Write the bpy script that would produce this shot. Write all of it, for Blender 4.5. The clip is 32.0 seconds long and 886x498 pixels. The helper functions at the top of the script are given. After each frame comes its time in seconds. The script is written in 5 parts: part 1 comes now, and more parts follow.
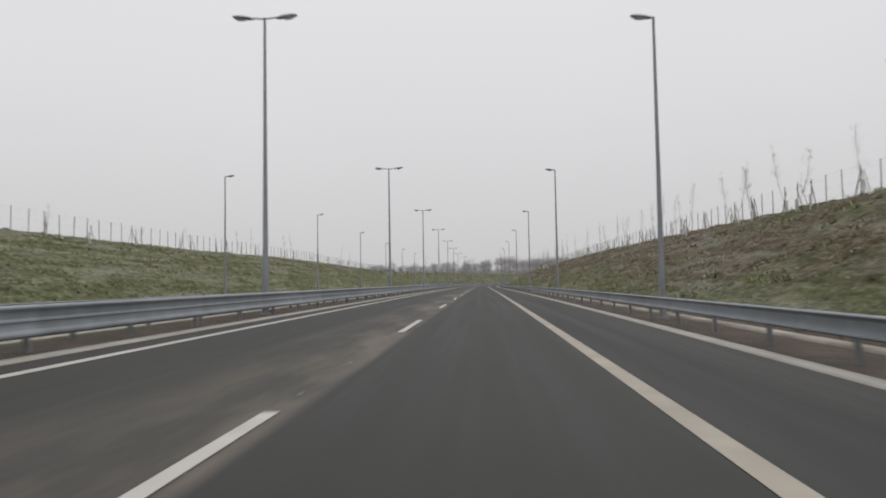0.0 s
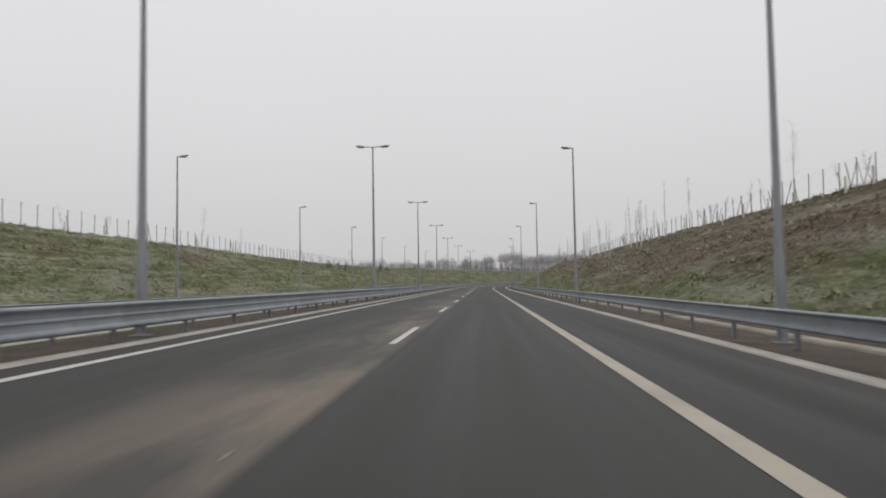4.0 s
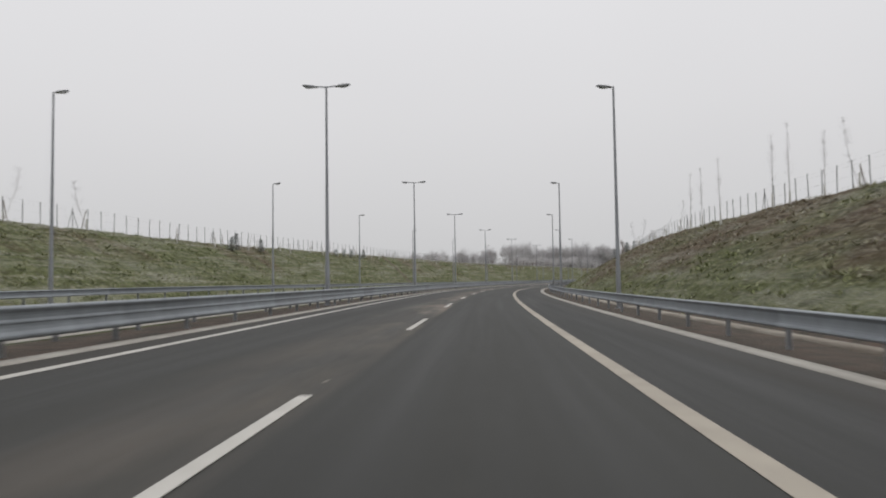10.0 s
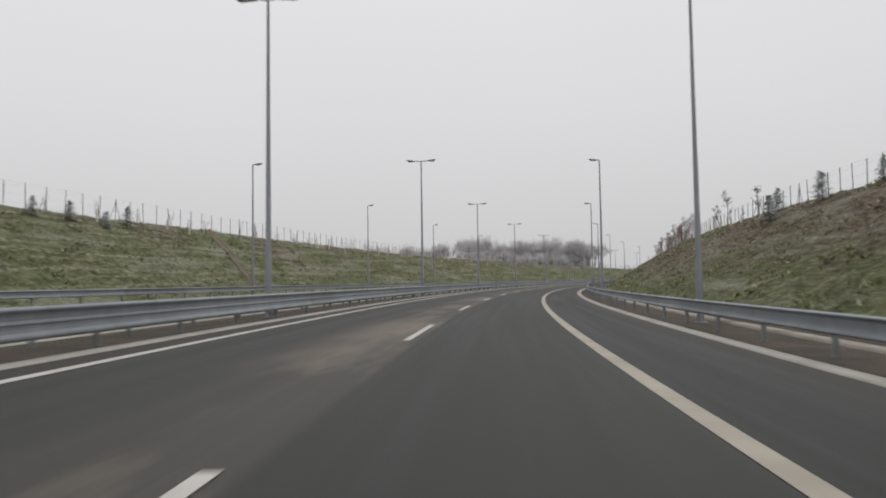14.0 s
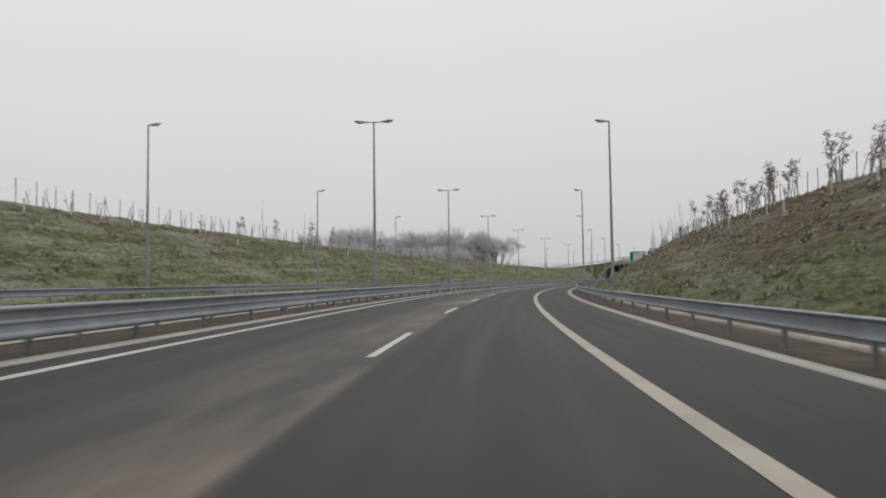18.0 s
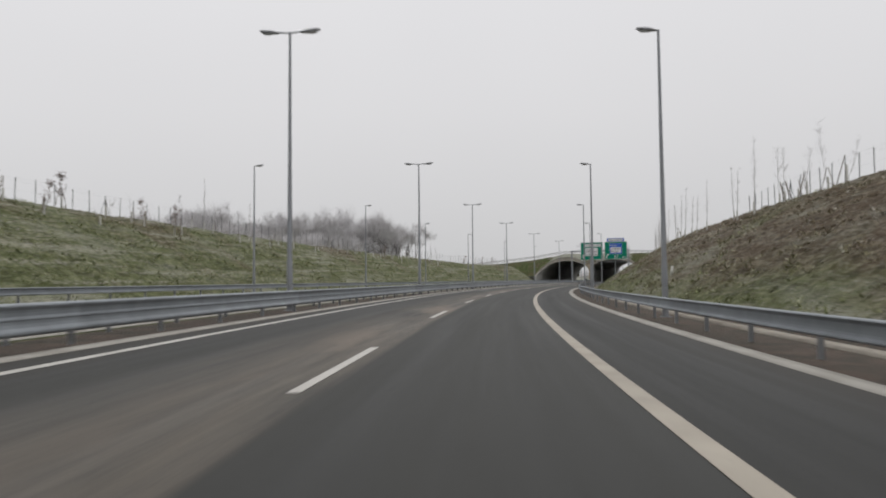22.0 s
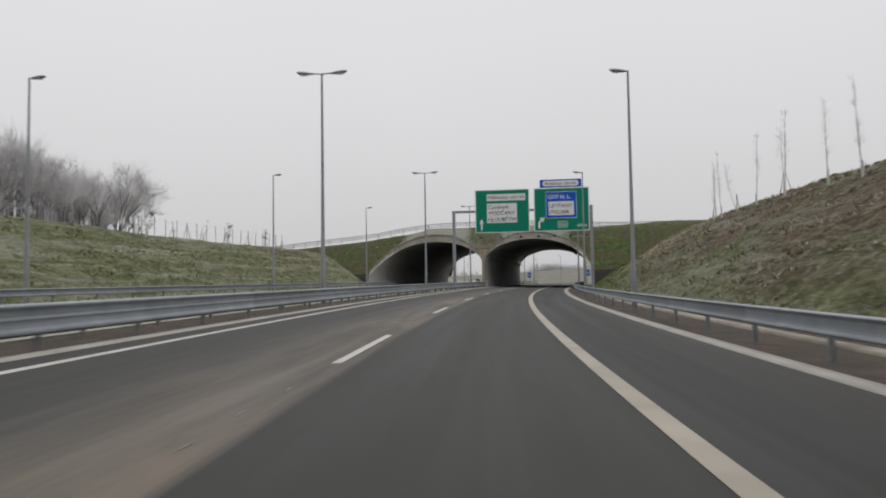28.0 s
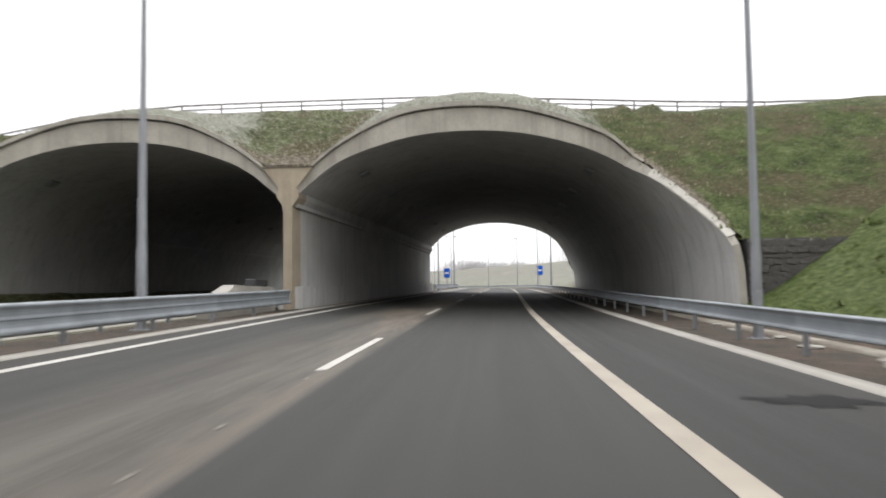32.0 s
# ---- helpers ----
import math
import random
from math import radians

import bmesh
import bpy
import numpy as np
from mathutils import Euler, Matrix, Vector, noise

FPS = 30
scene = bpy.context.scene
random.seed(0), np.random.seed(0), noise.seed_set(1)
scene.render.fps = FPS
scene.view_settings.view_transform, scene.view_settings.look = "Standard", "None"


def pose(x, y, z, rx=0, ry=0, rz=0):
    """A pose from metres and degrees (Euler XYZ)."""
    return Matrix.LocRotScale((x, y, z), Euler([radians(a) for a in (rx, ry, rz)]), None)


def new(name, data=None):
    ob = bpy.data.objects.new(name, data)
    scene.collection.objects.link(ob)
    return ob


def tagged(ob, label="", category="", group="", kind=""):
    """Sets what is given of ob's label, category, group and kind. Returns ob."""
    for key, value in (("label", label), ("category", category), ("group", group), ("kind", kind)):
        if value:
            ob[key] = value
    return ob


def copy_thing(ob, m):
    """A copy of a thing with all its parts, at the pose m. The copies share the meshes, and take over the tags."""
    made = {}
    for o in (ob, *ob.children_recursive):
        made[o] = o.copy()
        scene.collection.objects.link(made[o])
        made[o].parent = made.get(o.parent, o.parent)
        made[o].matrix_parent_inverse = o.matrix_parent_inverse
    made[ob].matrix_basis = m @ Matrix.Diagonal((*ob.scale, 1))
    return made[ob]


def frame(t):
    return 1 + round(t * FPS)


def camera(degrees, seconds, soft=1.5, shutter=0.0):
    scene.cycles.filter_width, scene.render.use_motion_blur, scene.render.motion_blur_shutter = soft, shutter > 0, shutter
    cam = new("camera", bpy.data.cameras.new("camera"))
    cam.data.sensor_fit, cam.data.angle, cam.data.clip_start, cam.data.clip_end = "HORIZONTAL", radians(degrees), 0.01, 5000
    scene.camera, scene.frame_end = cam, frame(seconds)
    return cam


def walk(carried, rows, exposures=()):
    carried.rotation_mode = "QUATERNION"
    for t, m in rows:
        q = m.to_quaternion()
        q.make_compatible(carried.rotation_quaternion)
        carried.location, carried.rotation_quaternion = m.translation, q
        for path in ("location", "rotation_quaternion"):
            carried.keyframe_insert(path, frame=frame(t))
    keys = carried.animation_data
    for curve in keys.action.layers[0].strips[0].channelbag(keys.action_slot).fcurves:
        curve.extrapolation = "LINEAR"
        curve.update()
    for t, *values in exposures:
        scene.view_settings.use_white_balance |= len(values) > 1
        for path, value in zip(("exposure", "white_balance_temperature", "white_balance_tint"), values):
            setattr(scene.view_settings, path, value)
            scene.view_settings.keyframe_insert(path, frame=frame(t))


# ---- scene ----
cam = camera(56.14, 32.0, soft=1.9, shutter=0.3)
walk(cam, [
    (0, pose(1.978, 2.710, 1.243, 93.588, 0.940, 2.932)),
    (0.5, pose(1.978, 14.438, 1.521, 93.581, 1.006, 3.020)),
    (1, pose(1.956, 26.116, 1.790, 93.566, 1.030, 3.091)),
    (1.5, pose(1.908, 37.710, 2.051, 93.526, 1.007, 3.127)),
    (2, pose(1.845, 49.273, 2.307, 93.481, 0.966, 3.078)),
    (2.5, pose(1.771, 60.879, 2.560, 93.486, 0.911, 3.146)),
    (3, pose(1.695, 72.511, 2.809, 93.513, 0.875, 3.140)),
    (3.5, pose(1.620, 84.160, 3.055, 93.539, 0.869, 3.094)),
    (4, pose(1.548, 95.820, 3.297, 93.544, 0.896, 3.039)),
    (4.5, pose(1.484, 107.481, 3.536, 93.498, 0.954, 3.007)),
    (5, pose(1.431, 119.136, 3.773, 93.367, 1.030, 3.034)),
    (5.5, pose(1.394, 130.759, 4.007, 93.362, 1.088, 3.019)),
    (6, pose(1.359, 142.387, 4.239, 93.384, 1.145, 3.046)),
    (6.5, pose(1.317, 154.027, 4.470, 93.502, 1.275, 2.894)),
    (7, pose(1.266, 165.627, 4.700, 93.472, 1.246, 2.871)),
    (7.5, pose(1.207, 177.267, 4.931, 93.445, 1.115, 2.910)),
    (8, pose(1.148, 188.925, 5.163, 93.485, 0.967, 3.013)),
    (8.5, pose(1.094, 200.613, 5.397, 93.472, 0.879, 3.057)),
    (9, pose(1.052, 212.320, 5.630, 93.477, 0.866, 3.077)),
    (9.5, pose(1.024, 223.954, 5.866, 93.512, 0.846, 3.057)),
    (10, pose(1.006, 235.568, 6.105, 93.502, 0.834, 2.979)),
    (10.5, pose(0.999, 247.183, 6.350, 93.508, 0.843, 2.840)),
    (11, pose(1.002, 258.838, 6.602, 93.511, 0.873, 2.678)),
    (11.5, pose(1.028, 270.460, 6.860, 93.471, 0.922, 2.379)),
    (12, pose(1.096, 282.088, 7.120, 93.358, 0.941, 2.065)),
    (12.5, pose(1.229, 293.746, 7.381, 93.391, 0.874, 1.725)),
    (13, pose(1.460, 305.448, 7.642, 93.516, 0.813, 1.169)),
    (13.5, pose(1.821, 317.173, 7.901, 93.520, 0.794, 0.534)),
    (14, pose(2.327, 328.873, 8.158, 93.533, 0.828, -0.246)),
    (14.5, pose(2.996, 340.549, 8.413, 93.594, 0.832, -1.001)),
    (15, pose(3.844, 352.211, 8.668, 93.599, 0.839, -1.864)),
    (15.5, pose(4.881, 363.859, 8.924, 93.581, 0.844, -2.816)),
    (16, pose(6.115, 375.494, 9.181, 93.559, 0.841, -3.801)),
    (16.5, pose(7.547, 387.115, 9.439, 93.538, 0.829, -4.785)),
    (17, pose(9.178, 398.723, 9.697, 93.518, 0.808, -5.740)),
    (17.5, pose(11.005, 410.308, 9.956, 93.562, 0.780, -6.604)),
    (18, pose(13.021, 421.895, 10.215, 93.512, 0.754, -7.497)),
    (18.5, pose(15.212, 433.476, 10.476, 93.457, 0.729, -8.426)),
    (19, pose(17.561, 445.030, 10.738, 93.453, 0.723, -9.278)),
    (19.5, pose(20.046, 456.530, 11.001, 93.435, 0.746, -9.954)),
    (20, pose(22.670, 467.976, 11.263, 93.455, 0.759, -10.600)),
    (20.5, pose(25.434, 479.369, 11.525, 93.462, 0.733, -11.191)),
    (21, pose(28.351, 490.746, 11.787, 93.451, 0.681, -11.946)),
    (21.5, pose(31.426, 502.106, 12.050, 93.475, 0.616, -12.689)),
    (22, pose(34.659, 513.441, 12.314, 93.515, 0.581, -13.558)),
    (22.5, pose(38.056, 524.772, 12.581, 93.545, 0.601, -14.419)),
    (23, pose(41.608, 536.078, 12.851, 93.556, 0.655, -15.233)),
    (23.5, pose(45.303, 547.332, 13.123, 93.590, 0.697, -16.141)),
    (24, pose(49.122, 558.455, 13.396, 93.581, 0.739, -16.843)),
    (24.5, pose(53.085, 569.469, 13.670, 93.597, 0.754, -17.586)),
    (25, pose(57.207, 580.392, 13.943, 93.541, 0.760, -18.366)),
    (25.5, pose(61.511, 591.262, 14.215, 93.541, 0.768, -19.265)),
    (26, pose(65.986, 602.067, 14.487, 93.528, 0.797, -20.161)),
    (26.5, pose(70.615, 612.791, 14.757, 93.511, 0.826, -21.045)),
    (27, pose(75.377, 623.419, 15.028, 93.497, 0.851, -21.906)),
    (27.5, pose(80.253, 633.934, 15.297, 93.489, 0.868, -22.738)),
    (28, pose(85.224, 644.323, 15.566, 93.493, 0.878, -23.520)),
    (28.5, pose(90.274, 654.573, 15.834, 93.471, 0.857, -24.129)),
    (29, pose(95.454, 664.742, 16.103, 93.510, 0.817, -24.793)),
    (29.5, pose(100.793, 674.836, 16.371, 93.532, 0.749, -25.585)),
    (30, pose(106.268, 684.824, 16.639, 93.537, 0.679, -26.335)),
    (30.5, pose(111.868, 694.700, 16.904, 93.584, 0.665, -27.219)),
    (31, pose(117.581, 704.469, 17.167, 93.593, 0.671, -27.985)),
    (31.5, pose(123.388, 714.119, 17.428, 93.540, 0.716, -28.770)),
    (32, pose(129.296, 723.676, 17.688, 93.457, 0.762, -29.552)),
], exposures=[(0, 0.0), (28.6, 0.0), (29.5, 0.12), (30, 0.28), (30.5, 0.48), (31, 0.60), (31.5, 0.83), (32, 1.03)])

# bend of the road (1/km, every 30 m) and its climb (every 60 m)
KAPPA = [0.234, 0.146, 0.050, -0.009, 0.005, 0.018, -0.003, 0.016, 0.035, -0.099, -0.441, -0.854, -1.193, -1.361, -1.316, -1.223, -1.157, -1.149, -1.167, -1.178, -1.210, -1.206, -1.193, -1.237, -1.202, -1.106, -0.989, -0.883, 0.150, 0.150, 0.150, 3.000, 3.000, 3.000, 3.000, 3.000, 3.000, 3.000, 3.000]
GRADE = [0.0260, 0.0225, 0.0207, 0.0198, 0.0200, 0.0221, 0.0217, 0.0220, 0.0223, 0.0223, 0.0233, 0.0232, 0.0235, 0.0231, 0.0206, 0.0179, 0.0152, 0.0125, 0.0100, 0.0075]
LAMPS = [32.5, 73.3, 114.3, 154.4, 195.2, 235.6, 276.2, 316.7, 356.5, 395.2, 433.6, 472.8, 511.5, 548.8, 585.9, 624.1, 660.4, 696.2, 733.0, 768.3]
H_M, H_R, H_L = (-5.92, 11.03), (8.29, 10.59), (-20.04, 11.13)
DASH_START, DASH_LEN = 4.20, 6.1

# ---------------------------------------------------------------- road line: s metres along the dashed lane line, l metres to its right
DS = 2.0
SG = np.arange(-30, 1120, DS)
_kap = np.interp(SG, np.arange(-30, 1121, 30.0), KAPPA) * 1e-3
_gra = np.interp(SG, np.arange(-30, 1121, 60.0), GRADE)


def _sum(a):
    b = np.concatenate([[0], np.cumsum((a[1:] + a[:-1]) / 2 * DS)])
    return b - b[int(30 / DS)]


TH = _sum(_kap)
RX, RY, RZ = _sum(-np.sin(TH)), _sum(np.cos(TH)), _sum(_gra)
CROSS = 0.025


def at(s, x):
    """x along SG at s, carried on straight past both ends."""
    lo, hi = SG[0], SG[-1]
    if s < lo:
        return x[0] + (s - lo) * (x[1] - x[0]) / DS
    if s > hi:
        return x[-1] + (s - hi) * (x[-1] - x[-2]) / DS
    return float(np.interp(s, SG, x))


def heading(s):
    return float(np.interp(s, SG, TH))


def place(s, l, z=0.0):
    """World point at s, l and z over the lane line."""
    t = heading(s)
    return Vector((at(s, RX) + math.cos(t) * l, at(s, RY) + math.sin(t) * l, at(s, RZ) + z))


def stand(s, l, z=0.0, turn=0.0, pitch=0.0):
    """Pose at s, l, z with y along the road."""
    return Matrix.Translation(place(s, l, z)) @ Matrix.Rotation(heading(s) + radians(turn), 4, "Z") @ Matrix.Rotation(pitch, 4, "X")


def smooth(a, b, x):
    t = min(1.0, max(0.0, (x - a) / (b - a)))
    return t * t * (3 - 2 * t)


# ---------------------------------------------------------------- light: a foggy, overcast winter day
world = bpy.data.worlds.new("overcast")
scene.world = world
world.use_nodes = True
wn, wl = world.node_tree.nodes, world.node_tree.links
wn.clear()
wout = wn.new("ShaderNodeOutputWorld")
wbg = wn.new("ShaderNodeBackground")
sky = wn.new("ShaderNodeTexSky")
sky.sky_type = "NISHITA"
sky.sun_disc = False
sky.sun_elevation = radians(32)
sky.sun_rotation = radians(150)
sky.dust_density = 6.0
sky.air_density = 1.0
hsv = wn.new("ShaderNodeHueSaturation")
hsv.inputs["Saturation"].default_value = 0.06
hsv.inputs["Value"].default_value = 0.10
tc = wn.new("ShaderNodeTexCoord")
sep = wn.new("ShaderNodeSeparateXYZ")
ramp = wn.new("ShaderNodeValToRGB")
ramp.color_ramp.elements[0].position, ramp.color_ramp.elements[0].color = 0.0, (0.605, 0.605, 0.612, 1)
ramp.color_ramp.elements[1].position, ramp.color_ramp.elements[1].color = 0.9, (1.02, 1.02, 1.06, 1)
el = ramp.color_ramp.elements.new(0.22)
el.color = (0.745, 0.74, 0.755, 1)
cloud = wn.new("ShaderNodeTexNoise")
cloud.inputs["Scale"].default_value = 1.6
cloud.inputs["Detail"].default_value = 3.0
cmap = wn.new("ShaderNodeMapRange")
cmap.inputs["To Min"].default_value, cmap.inputs["To Max"].default_value = 0.95, 1.05
mul = wn.new("ShaderNodeMix")
mul.data_type, mul.blend_type = "RGBA", "MULTIPLY"
mul.inputs["Factor"].default_value = 1.0
mix = wn.new("ShaderNodeMix")
mix.data_type = "RGBA"
mix.inputs["Factor"].default_value = 0.9
wl.new(tc.outputs["Generated"], sep.inputs[0])
wl.new(sep.outputs["Z"], ramp.inputs["Fac"])
wl.new(tc.outputs["Generated"], cloud.inputs["Vector"])
wl.new(cloud.outputs["Fac"], cmap.inputs["Value"])
wl.new(ramp.outputs["Color"], mul.inputs["A"])
wl.new(cmap.outputs["Result"], mul.inputs["B"])
wl.new(sky.outputs["Color"], hsv.inputs["Color"])
wl.new(hsv.outputs["Color"], mix.inputs["A"])
wl.new(mul.outputs["Result"], mix.inputs["B"])
wl.new(mix.outputs["Result"], wbg.inputs["Color"])
wbg.inputs["Strength"].default_value = 1.0
wl.new(wbg.outputs["Background"], wout.inputs["Surface"])

sun = new("sun", bpy.data.lights.new("sun", "SUN"))
sun.data.energy, sun.data.angle, sun.data.color = 0.5, radians(40), (1.0, 0.98, 0.95)
sun.rotation_euler = (radians(40), 0, radians(150))


# ---------------------------------------------------------------- materials
def material(name, rough=0.8, metal=0.0):
    m = bpy.data.materials.new(name)
    m.use_nodes = True
    b = m.node_tree.nodes["Principled BSDF"]
    b.inputs["Roughness"].default_value, b.inputs["Metallic"].default_value = rough, metal
    return m, m.node_tree.nodes, m.node_tree.links, b


def noise_node(n, k, coords, scale, detail=4.0, rough=0.55, stretch=None):
    t = n.new("ShaderNodeTexNoise")
    t.inputs["Scale"].default_value, t.inputs["Detail"].default_value, t.inputs["Roughness"].default_value = scale, detail, rough
    if stretch:
        mp = n.new("ShaderNodeMapping")
        mp.inputs["Scale"].default_value = stretch
        k.new(coords, mp.inputs["Vector"])
        coords = mp.outputs["Vector"]
    k.new(coords, t.inputs["Vector"])
    return t.outputs["Fac"]


def ramp_node(n, k, fac, stops):
    r = n.new("ShaderNodeValToRGB")
    e = r.color_ramp.elements
    while len(e) < len(stops):
        e.new(0.5)
    for i, (p, c) in enumerate(stops):
        e[i].position, e[i].color = p, (*c, 1) if len(c) == 3 else c
    k.new(fac, r.inputs["Fac"])
    return r.outputs["Color"]


def grey_ramp(n, k, fac, a, b, lo=0.0, hi=1.0):
    r = n.new("ShaderNodeMapRange")
    for key, v in (("From Min", a), ("From Max", b), ("To Min", lo), ("To Max", hi)):
        r.inputs[key].default_value = v
    k.new(fac, r.inputs["Value"])
    return r.outputs["Result"]


def mixc(n, k, fac, a, b, blend="MIX"):
    m = n.new("ShaderNodeMix")
    m.data_type, m.blend_type = "RGBA", blend
    for key, v in (("Factor", fac), ("A", a), ("B", b)):
        if isinstance(v, bpy.types.NodeSocket):
            k.new(v, m.inputs[key])
        elif key == "Factor":
            m.inputs[key].default_value = v
        else:
            m.inputs[key].default_value = (*v, 1)
    return m.outputs["Result"]


def mathn(n, k, op, a, b=0.0):
    m = n.new("ShaderNodeMath")
    m.operation = op
    for i, v in enumerate((a, b)):
        if isinstance(v, bpy.types.NodeSocket):
            k.new(v, m.inputs[i])
        else:
            m.inputs[i].default_value = v
    return m.outputs[0]


def bump(n, k, b, height, strength, distance=0.02):
    u = n.new("ShaderNodeBump")
    u.inputs["Strength"].default_value, u.inputs["Distance"].default_value = strength, distance
    k.new(height, u.inputs["Height"])
    k.new(u.outputs["Normal"], b.inputs["Normal"])


def plain(name, colour, rough=0.7, metal=0.0, vary=0.15, scale=6.0, grain=0.0):
    """Paint, metal, wood or bark with stains at two scales."""
    m, n, k, b = material(name, rough, metal)
    obj = n.new("ShaderNodeTexCoord").outputs["Object"]
    a, c = noise_node(n, k, obj, scale), noise_node(n, k, obj, scale * 9)
    lo = tuple(max(0, x * (1 - vary)) for x in colour)
    hi = tuple(min(1, x * (1 + vary)) for x in colour)
    col = ramp_node(n, k, a, [(0.3, lo), (0.7, hi)])
    col = mixc(n, k, grey_ramp(n, k, c, 0.35, 0.75, 0, 0.35), col, lo)
    info = n.new("ShaderNodeObjectInfo")
    bright = grey_ramp(n, k, info.outputs["Random"], 0, 1, 1 - vary * 0.6, 1 + vary * 0.4)
    g3 = n.new("ShaderNodeCombineColor")
    for i in range(3):
        k.new(bright, g3.inputs[i])
    col = mixc(n, k, 1.0, col, g3.outputs[0], "MULTIPLY")
    k.new(col, b.inputs["Base Color"])
    k.new(grey_ramp(n, k, a, 0.2, 0.8, max(0.05, rough - 0.08), min(1, rough + 0.1)), b.inputs["Roughness"])
    if grain:
        bump(n, k, b, c, grain, 0.01)
    return m


def asphalt():
    m, n, k, b = material("asphalt", 0.82)
    b.inputs["Specular IOR Level"].default_value = 0.27
    uv = n.new("ShaderNodeUVMap")
    uv.uv_map = "road"
    u = uv.outputs["UV"]
    sx = n.new("ShaderNodeSeparateXYZ")
    k.new(u, sx.inputs[0])
    x, y = sx.outputs["X"], sx.outputs["Y"]
    streak = noise_node(n, k, u, 1.0, 4, 0.6, (1.6, 0.03, 1))
    fine = noise_node(n, k, u, 60.0, 3, 0.7)
    patch = noise_node(n, k, u, 1.0, 5, 0.6, (0.35, 0.06, 1))
    mott = noise_node(n, k, u, 1.0, 6, 0.7, (2.6, 0.55, 1))
    col = ramp_node(n, k, streak, [(0.28, (0.0188, 0.0191, 0.0168)), (0.5, (0.0290, 0.0293, 0.0257)), (0.74, (0.046, 0.0454, 0.0395))])
    col = mixc(n, k, grey_ramp(n, k, mott, 0.36, 0.66, 0.55, 0.0), col, (0.024, 0.0242, 0.0215))
    col = mixc(n, k, grey_ramp(n, k, fine, 0.3, 0.75, 0.0, 0.45), col, (0.024, 0.024, 0.022))
    # wheel tracks, polished a little darker
    for c in (1.0, 2.75):
        d = mathn(n, k, "ABSOLUTE", mathn(n, k, "SUBTRACT", x, c))
        f = grey_ramp(n, k, d, 0.15, 0.55, 0.20, 0.0)
        col = mixc(n, k, f, col, (0.030, 0.031, 0.030))
    # dried mud carried along the lane line and over the passing lane
    warp = mathn(n, k, "ADD", x, mathn(n, k, "MULTIPLY", mathn(n, k, "SUBTRACT", patch, 0.5), 1.1))
    thin = noise_node(n, k, u, 1.0, 6, 0.68, (1.3, 0.07, 1))
    blot = noise_node(n, k, u, 1.0, 5, 0.62, (0.5, 0.09, 1))
    band = mathn(n, k, "MULTIPLY", grey_ramp(n, k, warp, -2.1, -0.5, 0, 1), grey_ramp(n, k, x, 0.16, 0.30, 1, 0))
    more = grey_ramp(n, k, y, 370, 480, 0, 1)
    early = mathn(n, k, "MULTIPLY", grey_ramp(n, k, y, 175, 195, 0.0, 0.6), grey_ramp(n, k, y, 205, 225, 1.0, 0.0))
    more = mathn(n, k, "MAXIMUM", more, early)
    mud = mathn(n, k, "MULTIPLY", band, grey_ramp(n, k, blot, 0.44, 0.62, 0.22, 1.0))
    calm = mathn(n, k, "MULTIPLY", grey_ramp(n, k, y, 212, 232, 0.0, 0.6), grey_ramp(n, k, y, 248, 268, 1.0, 0.0))
    mud = mathn(n, k, "MULTIPLY", mud, mathn(n, k, "SUBTRACT", 1.0, calm))
    washed = mathn(n, k, "MULTIPLY", grey_ramp(n, k, y, 148, 160, 0.0, 0.45), grey_ramp(n, k, y, 174, 184, 1.0, 0.0))
    mud = mathn(n, k, "MULTIPLY", mud, mathn(n, k, "SUBTRACT", 1.0, washed))
    wide = mathn(n, k, "MULTIPLY", grey_ramp(n, k, warp, -2.6, -0.5, 0, 1), grey_ramp(n, k, x, 0.22, 0.36, 1, 0))
    wide = mathn(n, k, "MULTIPLY", wide, mathn(n, k, "MULTIPLY", more, grey_ramp(n, k, thin, 0.36, 0.64, 0.15, 0.95)))
    mud = mathn(n, k, "MAXIMUM", mud, wide)
    mud = mathn(n, k, "MULTIPLY", mud, grey_ramp(n, k, fine, 0.2, 0.6, 0.6, 1.0))
    col = mixc(n, k, mathn(n, k, "MULTIPLY", mud, 0.82), col, mixc(n, k, grey_ramp(n, k, blot, 0.40, 0.62, 0.0, 1.0), (0.172, 0.151, 0.124), (0.198, 0.160, 0.124)))
    # the hard shoulder, hardly driven on, coloured darker to stand in for lens vignetting
    col = mixc(n, k, grey_ramp(n, k, x, 3.6, 4.1, 0.0, 0.7), col, (0.0178, 0.0183, 0.0170))
    # dusty edges of the hard shoulder
    edge = mathn(n, k, "MULTIPLY", grey_ramp(n, k, mathn(n, k, "ABSOLUTE", mathn(n, k, "SUBTRACT", x, 1.0)), 4.3, 5.6, 0, 0.35), grey_ramp(n, k, streak, 0.35, 0.7, 0.2, 1))
    col = mixc(n, k, edge, col, (0.075, 0.06, 0.046))
    k.new(col, b.inputs["Base Color"])
    k.new(grey_ramp(n, k, streak, 0.2, 0.8, 0.62, 0.86), b.inputs["Roughness"])
    bump(n, k, b, fine, 0.35, 0.006)
    return m


